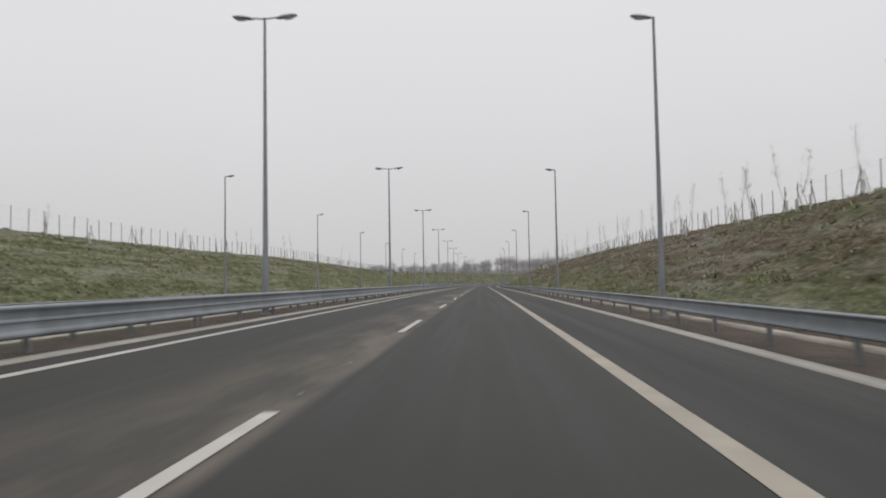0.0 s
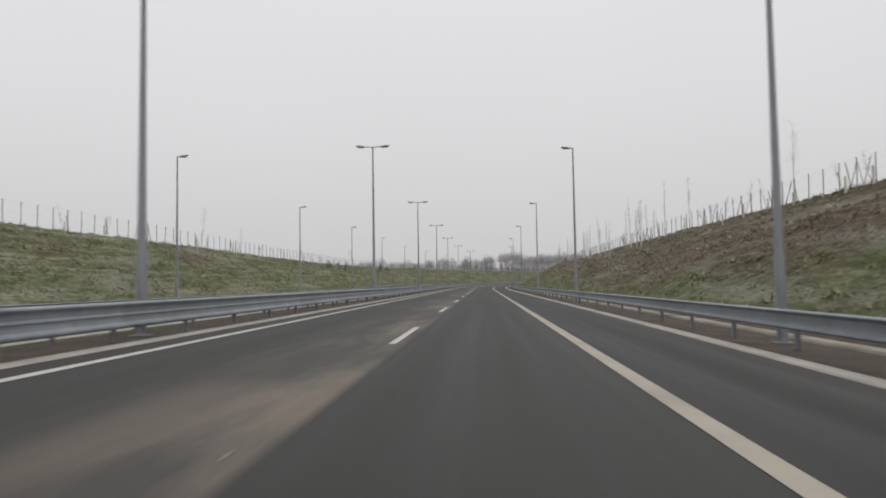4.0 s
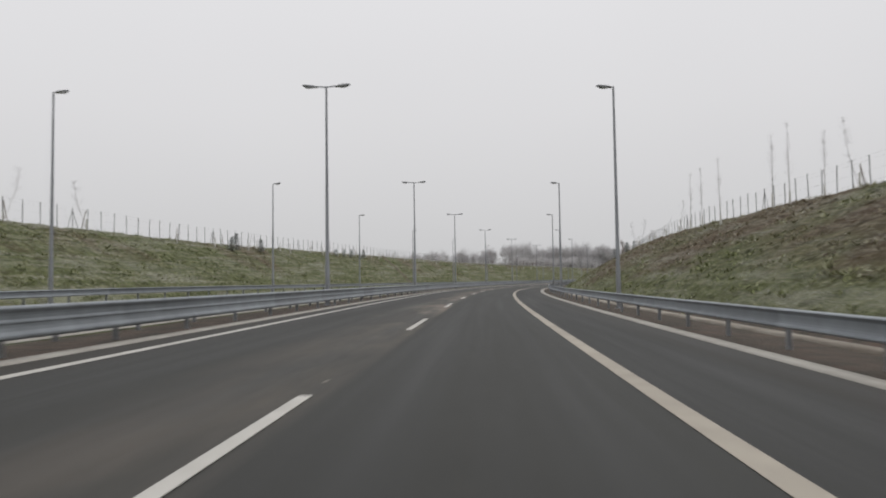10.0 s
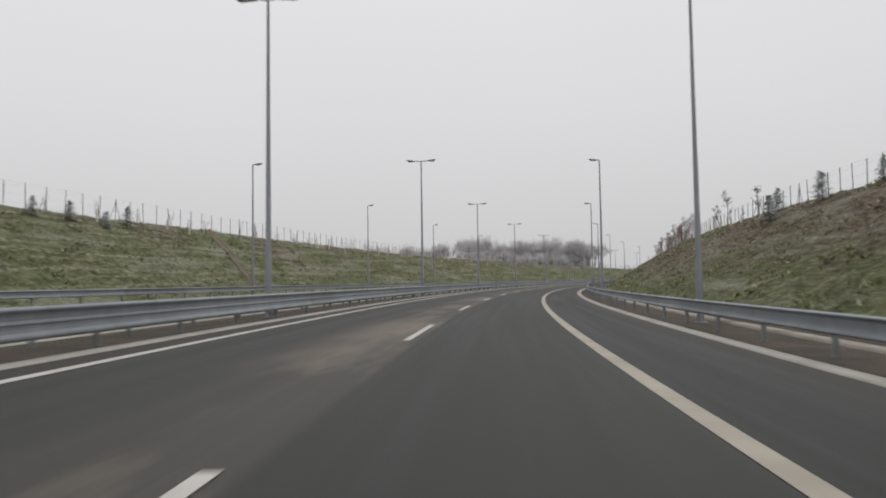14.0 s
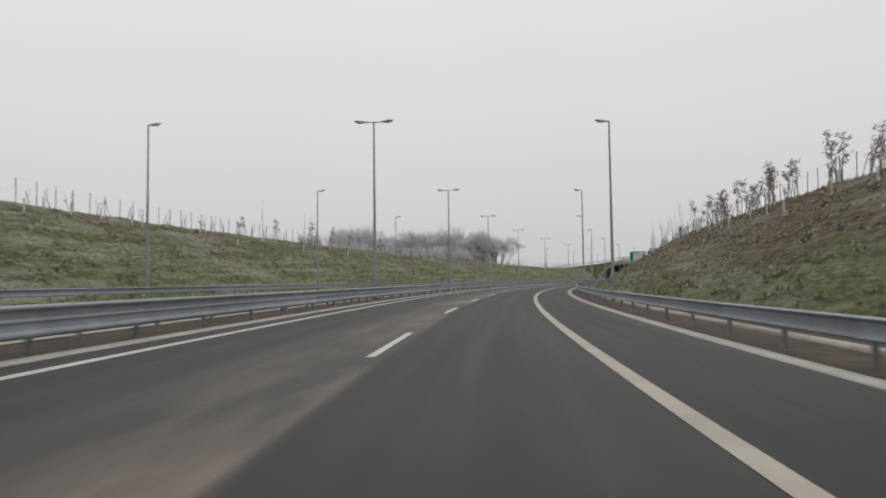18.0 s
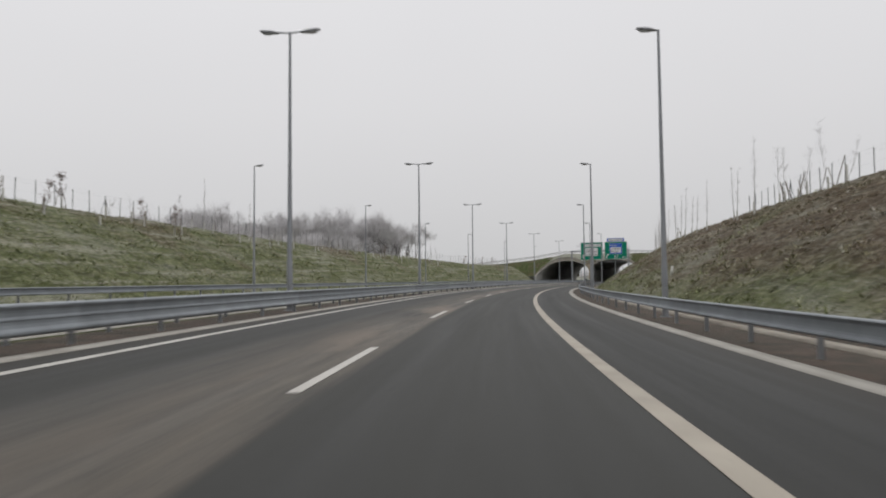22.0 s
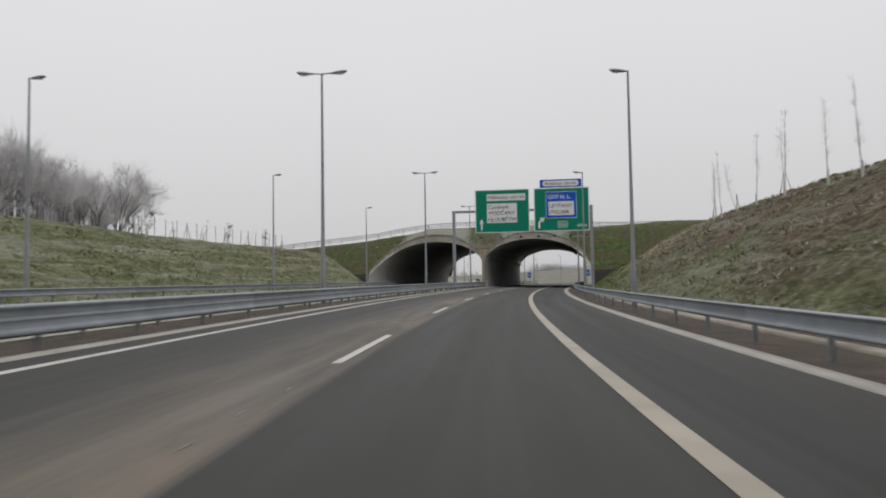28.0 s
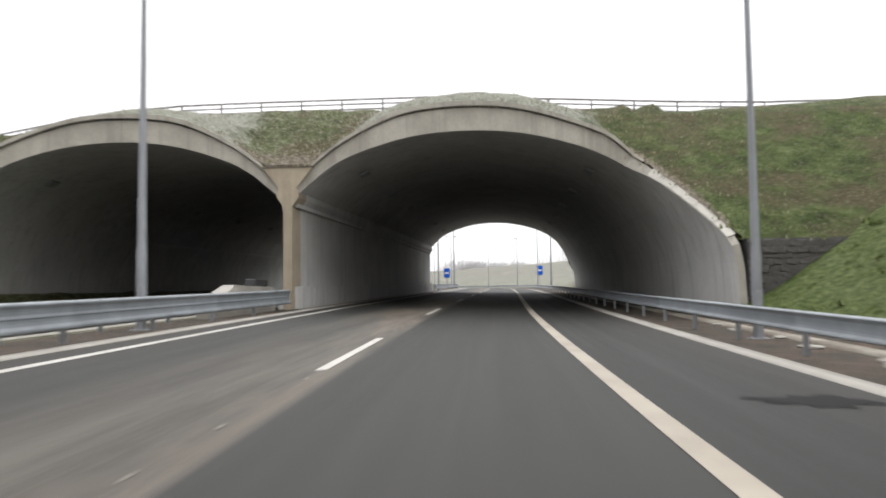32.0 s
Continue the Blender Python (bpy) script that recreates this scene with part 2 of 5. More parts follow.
def road_paint(name="road_paint", low=(0.41, 0.393, 0.352), high=(0.53, 0.512, 0.468)):
    m, n, k, b = material(name, 0.65)
    uv = n.new("ShaderNodeTexCoord").outputs["Object"]
    worn = noise_node(n, k, uv, 14.0, 5, 0.7)
    soft = noise_node(n, k, uv, 0.8, 4)
    col = ramp_node(n, k, soft, [(0.3, low), (0.7, high)])
    col = mixc(n, k, grey_ramp(n, k, worn, 0.58, 0.72, 0, 0.6), col, (0.20, 0.19, 0.17))
    k.new(col, b.inputs["Base Color"])
    bump(n, k, b, worn, 0.2, 0.004)
    return m


def concrete(name, base, dark, scale=0.6, streaks=False, joint=0.0):
    m, n, k, b = material(name, 0.85)
    obj = n.new("ShaderNodeTexCoord").outputs["Object"]
    a = noise_node(n, k, obj, scale, 6, 0.65)
    c = noise_node(n, k, obj, scale * 22, 4, 0.6)
    col = ramp_node(n, k, a, [(0.3, dark), (0.68, base)])
    if streaks:
        w = noise_node(n, k, obj, 1.0, 5, 0.6, (2.2, 2.2, 0.10))
        col = mixc(n, k, grey_ramp(n, k, w, 0.5, 0.75, 0, 0.55), col, tuple(x * 0.5 for x in dark))
    col = mixc(n, k, grey_ramp(n, k, c, 0.5, 0.8, 0, 0.4), col, tuple(x * 0.7 for x in dark))
    k.new(col, b.inputs["Base Color"])
    bump(n, k, b, c, 0.3, 0.008)
    return m


def growth(n, k, obj):
    """Where the sward is green: fuller towards the foot of both banks, patchy above. Needs the sheet's own (l, s) coordinates."""
    uv = n.new("ShaderNodeUVMap")
    uv.uv_map = "road"
    sx = n.new("ShaderNodeSeparateXYZ")
    k.new(uv.outputs["UV"], sx.inputs[0])
    x = sx.outputs["X"]
    near = grey_ramp(n, k, x, 10.2, 15.5, 0.92, 0.30)
    left = grey_ramp(n, k, x, -30.5, -23.0, 0.62, 1.05)
    pick = mathn(n, k, "GREATER_THAN", x, 0.0)
    base = mathn(n, k, "ADD", mathn(n, k, "MULTIPLY", near, pick), mathn(n, k, "MULTIPLY", left, mathn(n, k, "SUBTRACT", 1.0, pick)))
    big = noise_node(n, k, obj, 0.06, 6, 0.66)
    lush = mathn(n, k, "MULTIPLY", grey_ramp(n, k, sx.outputs["Y"], 712, 745, 0.0, 0.85), grey_ramp(n, k, mathn(n, k, "SUBTRACT", mathn(n, k, "ADD", x, grey_ramp(n, k, big, 0.3, 0.7, -3.0, 3.0)), grey_ramp(n, k, sx.outputs["Y"], 752, 774, 0.0, 7.0)), 10.5, 15.0, 1.0, 0.0))
    lush = mathn(n, k, "MULTIPLY", lush, grey_ramp(n, k, sx.outputs["Y"], 790, 800, 1.0, 0.0))
    return mathn(n, k, "ADD", base, grey_ramp(n, k, big, 0.3, 0.7, -0.55, 0.55)), uv.outputs["UV"], mathn(n, k, "MULTIPLY", lush, pick)


def grass_ground():
    m, n, k, b = material("winter_grass_ground", 0.95)
    b.inputs["Specular IOR Level"].default_value = 0.1
    obj = n.new("ShaderNodeTexCoord").outputs["Object"]
    grow, uv, lush = growth(n, k, obj)
    mid = noise_node(n, k, uv, 1.0, 8, 0.74, (1.6, 0.42, 1))
    fine = noise_node(n, k, uv, 1.0, 6, 0.74, (6.5, 2.0, 1))
    rows = noise_node(n, k, uv, 1.0, 6, 0.7, (1.5, 0.22, 1))
    speck = noise_node(n, k, uv, 1.0, 4, 0.7, (19.0, 7.0, 1))
    dry = ramp_node(n, k, mid, [(0.34, (0.035, 0.026, 0.016)), (0.46, (0.078, 0.058, 0.035)), (0.56, (0.122, 0.094, 0.062)), (0.68, (0.21, 0.18, 0.13))])
    green = ramp_node(n, k, mid, [(0.34, (0.037, 0.045, 0.017)), (0.5, (0.092, 0.106, 0.043)), (0.68, (0.188, 0.196, 0.102))])
    col = mixc(n, k, grey_ramp(n, k, grow, 0.25, 0.75, 0.0, 1.0), dry, green)
    soil = noise_node(n, k, obj, 0.22, 6, 0.72)
    bare = mathn(n, k, "MULTIPLY", grey_ramp(n, k, soil, 0.48, 0.60, 0, 0.68), grey_ramp(n, k, grow, 0.45, 0.9, 1.0, 0.15))
    col = mixc(n, k, bare, col, (0.094, 0.064, 0.042))
    clump = noise_node(n, k, uv, 1.0, 5, 0.66, (2.3, 1.35, 1))
    col = mixc(n, k, grey_ramp(n, k, clump, 0.53, 0.64, 0.0, 0.6), col, mixc(n, k, grey_ramp(n, k, grow, 0.25, 0.75, 0.0, 1.0), (0.27, 0.225, 0.155), (0.235, 0.245, 0.135)))
    col = mixc(n, k, grey_ramp(n, k, clump, 0.34, 0.45, 0.55, 0.0), col, (0.034, 0.029, 0.016))
    # broad stretches of reddish earth on the near bank, rimed stretches on both
    wide = noise_node(n, k, uv, 1.0, 7, 0.66, (0.17, 0.035, 1))
    earth = n.new("ShaderNodeSeparateXYZ")
    k.new(uv, earth.inputs[0])
    red = mathn(n, k, "MULTIPLY", grey_ramp(n, k, wide, 0.49, 0.60, 0.0, 0.65), grey_ramp(n, k, earth.outputs["X"], 10.5, 13.0, 0.0, 1.0))
    col = mixc(n, k, red, col, ramp_node(n, k, mid, [(0.34, (0.034, 0.023, 0.015)), (0.5, (0.077, 0.053, 0.036)), (0.66, (0.165, 0.128, 0.09))]))
    col = mixc(n, k, mathn(n, k, "MULTIPLY", red, grey_ramp(n, k, clump, 0.52, 0.62, 0.0, 0.6)), col, (0.235, 0.205, 0.15))
    rime = noise_node(n, k, uv, 1.0, 7, 0.7, (0.5, 0.055, 1))
    col = mixc(n, k, mathn(n, k, "MULTIPLY", grey_ramp(n, k, rime, 0.50, 0.62, 0.0, 0.8), grey_ramp(n, k, speck, 0.40, 0.60, 0.0, 1.0)), col, (0.33, 0.33, 0.27))
    # fog haze painted onto the hillside past the arches; hoarfrost along far bank's crest
    white = mathn(n, k, "MAXIMUM", grey_ramp(n, k, earth.outputs["Y"], 842, 870, 0.0, 0.75), grey_ramp(n, k, earth.outputs["X"], -31.5, -29.6, 0.35, 0.0))
    col = mixc(n, k, mathn(n, k, "MULTIPLY", white, grey_ramp(n, k, speck, 0.30, 0.60, 0.5, 1.0)), col, (0.37, 0.375, 0.335))
    col = mixc(n, k, grey_ramp(n, k, rows, 0.54, 0.70, 0, 0.5), col, (0.26, 0.24, 0.18))
    col = mixc(n, k, grey_ramp(n, k, speck, 0.58, 0.70, 0, 0.5), col, (0.36, 0.34, 0.27))
    col = mixc(n, k, grey_ramp(n, k, speck, 0.30, 0.44, 0.5, 0.0), col, (0.030, 0.030, 0.015))
    col = mixc(n, k, grey_ramp(n, k, fine, 0.55, 0.68, 0, 0.65), col, (0.33, 0.32, 0.28))
    col = mixc(n, k, grey_ramp(n, k, fine, 0.34, 0.44, 0.4, 0.0), col, (0.030, 0.027, 0.015))
    side = n.new("ShaderNodeSeparateXYZ")
    k.new(uv, side.inputs[0])
    far = grey_ramp(n, k, side.outputs["X"], -1.0, 1.0, 1.0, 0.45)
    long_rows = noise_node(n, k, uv, 1.0, 5, 0.6, (1.9, 0.045, 1))
    pale = mathn(n, k, "MULTIPLY", grey_ramp(n, k, long_rows, 0.50, 0.62, 0.0, 1.0), grey_ramp(n, k, fine, 0.44, 0.58, 0.0, 0.75))
    col = mixc(n, k, mathn(n, k, "MULTIPLY", pale, far), col, (0.36, 0.345, 0.285))
    col = mixc(n, k, grey_ramp(n, k, side.outputs["X"], 9.0, 11.0, 0.0, 0.10), col, (0.035, 0.030, 0.018))
    straw = mathn(n, k, "MULTIPLY", grey_ramp(n, k, side.outputs["Y"], 728, 752, 0.0, 0.75), grey_ramp(n, k, side.outputs["X"], 10.0, 13.0, 0.0, 1.0))
    straw = mathn(n, k, "MULTIPLY", straw, grey_ramp(n, k, side.outputs["Y"], 760, 774, 1.0, 0.0))
    col = mixc(n, k, straw, col, ramp_node(n, k, mid, [(0.34, (0.10, 0.083, 0.050)), (0.5, (0.25, 0.215, 0.14)), (0.66, (0.44, 0.40, 0.29))]))
    col = mixc(n, k, lush, col, ramp_node(n, k, fine, [(0.34, (0.030, 0.045, 0.013)), (0.5, (0.070, 0.098, 0.028)), (0.68, (0.14, 0.165, 0.062))]))
    # open fields behind both crests
    field = mathn(n, k, "MAXIMUM", grey_ramp(n, k, side.outputs["X"], 27.0, 48.0, 0.0, 1.0), grey_ramp(n, k, side.outputs["X"], -56.0, -35.0, 1.0, 0.0))
    acre = noise_node(n, k, obj, 0.012, 5, 0.6)
    col = mixc(n, k, field, col, mixc(n, k, grey_ramp(n, k, fine, 0.40, 0.62, 0.0, 0.5), ramp_node(n, k, acre, [(0.36, (0.080, 0.088, 0.043)), (0.5, (0.115, 0.112, 0.066)), (0.64, (0.150, 0.132, 0.088))]), (0.24, 0.235, 0.185)))
    k.new(col, b.inputs["Base Color"])
    bump(n, k, b, mathn(n, k, "ADD", mid, clump), 0.9, 0.2)
    return m


def fill_ground():
    """Sward over the arches: lush green with brown litter, rime where the sheet's first coordinate says so, litter by the second."""
    m, n, k, b = material("overpass_sward", 0.95)
    b.inputs["Specular IOR Level"].default_value = 0.1
    obj = n.new("ShaderNodeTexCoord").outputs["Object"]
    uv = n.new("ShaderNodeUVMap")
    uv.uv_map = "road"
    sx = n.new("ShaderNodeSeparateXYZ")
    k.new(uv.outputs["UV"], sx.inputs[0])
    mid = noise_node(n, k, obj, 1.3, 8, 0.76)
    big = noise_node(n, k, obj, 0.28, 6, 0.7)
    fine = noise_node(n, k, obj, 7.0, 6, 0.78)
    col = ramp_node(n, k, mid, [(0.34, (0.024, 0.033, 0.011)), (0.5, (0.060, 0.082, 0.026)), (0.68, (0.120, 0.145, 0.058))])
    col = mixc(n, k, grey_ramp(n, k, big, 0.44, 0.58, 0, 0.75), col, (0.088, 0.068, 0.042))
    col = mixc(n, k, grey_ramp(n, k, fine, 0.55, 0.66, 0, 0.6), col, (0.26, 0.245, 0.18))
    col = mixc(n, k, grey_ramp(n, k, fine, 0.32, 0.46, 0.75, 0.0), col, (0.018, 0.020, 0.010))
    edge = mathn(n, k, "ADD", sx.outputs["Y"], grey_ramp(n, k, fine, 0.3, 0.7, -0.55, 0.35))
    col = mixc(n, k, grey_ramp(n, k, edge, 0.35, 0.75, 0, 0.9), col, ramp_node(n, k, fine, [(0.36, (0.06, 0.05, 0.038)), (0.5, (0.16, 0.13, 0.10)), (0.66, (0.36, 0.33, 0.28))]))
    rime = mathn(n, k, "ADD", sx.outputs["X"], grey_ramp(n, k, mid, 0.3, 0.7, -0.5, 0.4))
    col = mixc(n, k, grey_ramp(n, k, rime, 0.3, 0.9, 0, 0.85), col, ramp_node(n, k, fine, [(0.34, (0.13, 0.135, 0.09)), (0.5, (0.29, 0.295, 0.245)), (0.66, (0.45, 0.45, 0.41))]))
    k.new(col, b.inputs["Base Color"])
    bump(n, k, b, mid, 1.0, 0.2)
    return m


def soil_verge():
    m, n, k, b = material("soil_verge", 0.95)
    obj = n.new("ShaderNodeTexCoord").outputs["Object"]
    a, c = noise_node(n, k, obj, 0.9, 6, 0.7), noise_node(n, k, obj, 18.0, 4, 0.7)
    col = ramp_node(n, k, a, [(0.3, (0.026, 0.025, 0.013)), (0.46, (0.046, 0.036, 0.024)), (0.58, (0.075, 0.050, 0.035)), (0.74, (0.105, 0.078, 0.055))])
    col = mixc(n, k, grey_ramp(n, k, c, 0.55, 0.75, 0, 0.6), col, (0.13, 0.12, 0.10))
    k.new(col, b.inputs["Base Color"])
    bump(n, k, b, c, 0.8, 0.03)
    return m


M_ASPHALT, M_PAINT = asphalt(), road_paint()
M_PAINT_TAN = road_paint("dusty_road_paint", (0.27, 0.237, 0.185), (0.375, 0.333, 0.267))
M_STRIP = concrete("pale_concrete_strip", (0.40, 0.38, 0.338), (0.27, 0.252, 0.218), 0.7)
M_GUTTER = concrete("dirty_concrete_gutter", (0.40, 0.37, 0.31), (0.125, 0.10, 0.072), 0.3)
M_CONC = concrete("arch_concrete", (0.56, 0.555, 0.53), (0.44, 0.44, 0.425), 0.35, True)
M_PIER = concrete("tan_pier_concrete", (0.43, 0.365, 0.27), (0.31, 0.26, 0.19), 0.7, True)
M_RING = concrete("ring_concrete", (0.46, 0.43, 0.37), (0.29, 0.27, 0.23), 0.5, True)
M_COPING = concrete("fresh_coping_concrete", (0.56, 0.54, 0.48), (0.40, 0.38, 0.33), 0.8)
M_STONE = concrete("rough_stone", (0.115, 0.107, 0.098), (0.06, 0.057, 0.052), 1.6)
M_GRASS, M_SOIL = grass_ground(), soil_verge()
M_GALV = plain("galvanised_steel", (0.240, 0.262, 0.280), 0.58, 0.15, 0.26, 1.0)
M_POST = plain("galvanised_post", (0.27, 0.28, 0.29), 0.6, 0.4, 0.2, 3.0)
M_POLE = plain("galvanised_pole", (0.27, 0.28, 0.295), 0.55, 0.25, 0.15, 1.2)
M_LUM = plain("luminaire_housing", (0.27, 0.275, 0.285), 0.45, 0.2, 0.1, 4.0)
M_LENS = plain("luminaire_glass", (0.55, 0.56, 0.56), 0.2, 0.0, 0.05, 4.0)
M_FENCE = plain("fence_post_metal", (0.15, 0.155, 0.15), 0.6, 0.2, 0.2, 4.0)
M_BARK = plain("young_bark", (0.15, 0.125, 0.105), 0.9, 0.0, 0.3, 9.0, 0.4)
M_STAKE = plain("pine_stake", (0.19, 0.155, 0.115), 0.85, 0.0, 0.25, 7.0, 0.3)
M_GUARD = plain("pale_tree_guard", (0.55, 0.54, 0.50), 0.8, 0.0, 0.12, 9.0)
M_TWIG = plain("frosted_twigs", (0.40, 0.385, 0.38), 0.9, 0.0, 0.3, 5.0)
M_TRUNK = plain("rimed_trunk_bark", (0.17, 0.16, 0.155), 0.95, 0.0, 0.3, 1.4)
M_FROST = plain("hoarfrost_twigs", (0.60, 0.585, 0.59), 0.95, 0.0, 0.22, 1.4)
M_LEAF = plain("withered_leaves", (0.24, 0.185, 0.165), 0.85, 0.0, 0.35, 12.0)
M_NEEDLE = plain("frosted_needles", (0.47, 0.50, 0.49), 0.9, 0.0, 0.35, 5.0)
M_GREEN = plain("green_sign_face", (0.002, 0.205, 0.128), 0.6, 0.0, 0.08, 1.2)
M_BLUE = plain("blue_sign_face", (0.008, 0.092, 0.50), 0.6, 0.0, 0.08, 1.5)
M_WHITE = plain("white_sign_face", (0.74, 0.74, 0.74), 0.5, 0.0, 0.05, 1.5)
for m in (M_GREEN, M_BLUE):
    m.node_tree.nodes["Principled BSDF"].inputs["Specular IOR Level"].default_value = 0.2
M_BLACK = plain("black_lettering", (0.03, 0.03, 0.032), 0.5, 0.0, 0.05, 3.0)
M_BACK = plain("sign_back", (0.32, 0.33, 0.34), 0.5, 0.4, 0.1, 2.0)
M_LAMPBOX = plain("dark_lamp_box", (0.04, 0.04, 0.042), 0.5, 0.0, 0.2, 6.0)
M_GRAVEL = concrete("leaf_litter_gravel", (0.19, 0.15, 0.115), (0.075, 0.062, 0.045), 2.6)
M_FILL = fill_ground()
M_RAIL = plain("railing_steel", (0.26, 0.25, 0.24), 0.6, 0.2, 0.2, 2.0)

# ---------------------------------------------------------------- helpers for meshes
def mesh_ob(name, verts, faces, mats, parent=None, label="", smooth_faces=False, uvs=None):
    me = bpy.data.meshes.new(name)
    me.from_pydata([tuple(v) for v in verts], [], faces)
    for m in (mats if isinstance(mats, (list, tuple)) else [mats]):
        me.materials.append(m)
    if smooth_faces:
        me.polygons.foreach_set("use_smooth", [True] * len(me.polygons))
    if uvs is not None:
        layer = me.uv_layers.new(name="road")
        idx = np.empty(len(me.loops), dtype=np.int32)
        me.loops.foreach_get("vertex_index", idx)
        layer.data.foreach_set("uv", np.asarray(uvs, dtype=np.float32)[idx].ravel())
    ob = new(name, me)
    ob.parent = parent
    if label:
        tagged(ob, label)
    return ob


def part(name, bm, mat, parent, label="", smooth_faces=False):
    me = bpy.data.meshes.new(name)
    bm.to_mesh(me)
    bm.free()
    me.materials.append(mat)
    if smooth_faces:
        me.polygons.foreach_set("use_smooth", [len(q.vertices) <= 4 for q in me.polygons])
    ob = new(name, me)
    ob.parent = parent
    if label:
        tagged(ob, label)
    return ob


def share(name, me, parent, m):
    """One more object on a mesh that exists, under parent, at m in parent's space."""
    ob = new(name, me)
    ob.parent = parent
    ob.matrix_basis = m
    return ob


def box(bm, x0, x1, y0, y1, z0, z1, bevel=0.0):
    r = bmesh.ops.create_cube(bm, size=1.0, matrix=Matrix.Translation(((x0 + x1) / 2, (y0 + y1) / 2, (z0 + z1) / 2)) @ Matrix.Diagonal((x1 - x0, y1 - y0, z1 - z0, 1)))
    if bevel:
        es = {e for v in r["verts"] for e in v.link_edges}
        bmesh.ops.bevel(bm, geom=list(es), offset=bevel, segments=1, affect="EDGES")


def rod(bm, a, b, r0, r1=None, sides=8):
    a, b = Vector(a), Vector(b)
    d = b - a
    m = Matrix.Translation((a + b) / 2) @ d.to_track_quat("Z", "Y").to_matrix().to_4x4()
    bmesh.ops.create_cone(bm, cap_ends=True, segments=sides, radius1=r0, radius2=r0 if r1 is None else r1, depth=d.length, matrix=m)


def thing(name, label, category, group="", m=None):
    ob = tagged(new(name), label, category, group)
    ob.empty_display_size = 0.2
    if m is not None:
        ob.matrix_basis = m
    return ob


def sweep(name, s0, s1, step, cols, mat, label="", uv=False, lift=0.0, parent=None):
    """A sheet along the road; cols: a function of s that gives (l, z) pairs."""
    ss = np.arange(s0, s1 + step / 2, step)
    verts, faces, uvs = [], [], []
    for s in ss:
        row = cols(s)
        for l, z in row:
            verts.append(place(s, l, z + lift))
            uvs.append((l, s))
    w = len(row)
    for i in range(len(ss) - 1):
        for j in range(w - 1):
            a = i * w + j
            faces.append((a, a + 1, a + w + 1, a + w))
    return mesh_ob(name, verts, faces, mat, parent, label, True, uvs if uv else None)


# ---------------------------------------------------------------- shape of the cutting
CREST_S = [-40, 60, 100, 140, 180, 220, 260, 290, 330, 370, 410, 450, 490, 530, 570, 610, 650, 690, 730, 770, 800, 840, 900, 1000, 1120]
CREST_R = [5.5, 5.7, 6.0, 6.25, 6.4, 6.35, 6.05, 6.2, 6.5, 6.45, 6.65, 6.95, 6.95, 7.0, 6.9, 7.0, 7.3, 7.15, 7.3, 7.35, 7.0, 6.0, 6.0, 6.8, 6.8]
CREST_L = [5.5, 5.6, 5.7, 6.1, 6.15, 6.0, 5.95, 6.05, 6.3, 6.9, 7.2, 7.25, 7.2, 7.3, 7.25, 7.05, 6.8, 6.55, 6.05, 6.2, 5.5, 3.0, 2.0, 1.6, 1.5]
BRIDGE, PORTAL_END = 782.1, 841.0


def crest(s, side):
    return float(np.interp(s, CREST_S, CREST_R if side > 0 else CREST_L))


def left_level(s):
    """Height of the far carriageway's outer edge: it falls outward on the straight and is banked in the bend."""
    return -0.10 + 0.58 * smooth(185, 290, s)


def rough(s, l, amp, size):
    return amp * noise.noise(Vector((s / size, l / size, 3.1))) + 0.5 * amp * noise.noise(Vector((s / size * 2.7, l / size * 2.7, 7.7)))


PROFILE = [-1500, -700, -300, -150, -90, -60, -48, -42, -38, -35.5, -34, -33, -32, -31, -30, -29, -28, -27, -26, -25.2, -24.4, -23.6, -22.8, -22, -21.2, -20.4, -19.4,
           -18, -15, -12, -9, -7.4, -6.6, -5.9, -5.2, -4.6, -2, 1, 4, 6.4, 7.2, 7.9, 8.6, 9.3, 10, 10.7, 11.4, 12.1, 12.8, 13.5, 14.2, 15, 15.8, 16.6, 17.4, 18.2, 19, 19.8,
           20.6, 21.3, 22, 22.8, 23.6, 24.6, 26, 29, 34, 42, 60, 100, 200, 430]


def ground_z(s, l):
    if l >= -5.2:
        z = -CROSS * max(l, -5.2) if l < 9.6 else -0.24
        if -5.0 < l < 7.0:
            return z - 0.06
        if l > 9.6:
            c = crest(s, 1)
            t = (l - 9.6) / 12.4
            up = c + 0.24
            if l <= 22:
                z = -0.24 + up * (t + 0.03 * math.sin(t * math.pi))
                z += rough(s, l, 0.16 * smooth(0, 0.12, t), 2.3) - 0.25 * smooth(0.86, 1.0, t) ** 2
            else:
                z = c - 0.25 + rough(s, l, 0.16, 2.3) * smooth(60, 22, l) - 0.012 * (min(l, 60) - 22)
        elif l > 7.0:
            z += -0.03 + rough(s, l, 0.02, 1.1)
        return z
    base = CROSS * 5.2
    if l > -7.4:
        return base - 0.02 + rough(s, l, 0.02, 1.1)
    e = left_level(s)
    if l > -19.4:
        return base + (e - base) * (-l - 7.4) / 12.0 - 0.06
    c = crest(s, -1)
    if l > -21.2:
        return e - 0.04 - 0.05 * (-l - 19.4)
    t = (-l - 21.2) / 9.8
    e -= 0.13
    if l >= -31:
        return e + (c - e) * (t + 0.03 * math.sin(t * math.pi)) + rough(s, l, 0.15 * smooth(0, 0.12, t), 2.3) - 0.25 * smooth(0.86, 1.0, t) ** 2
    return c - 0.25 + rough(s, l, 0.15, 2.3) * smooth(-60, -31, l) - 0.012 * (min(-l, 60) - 31)



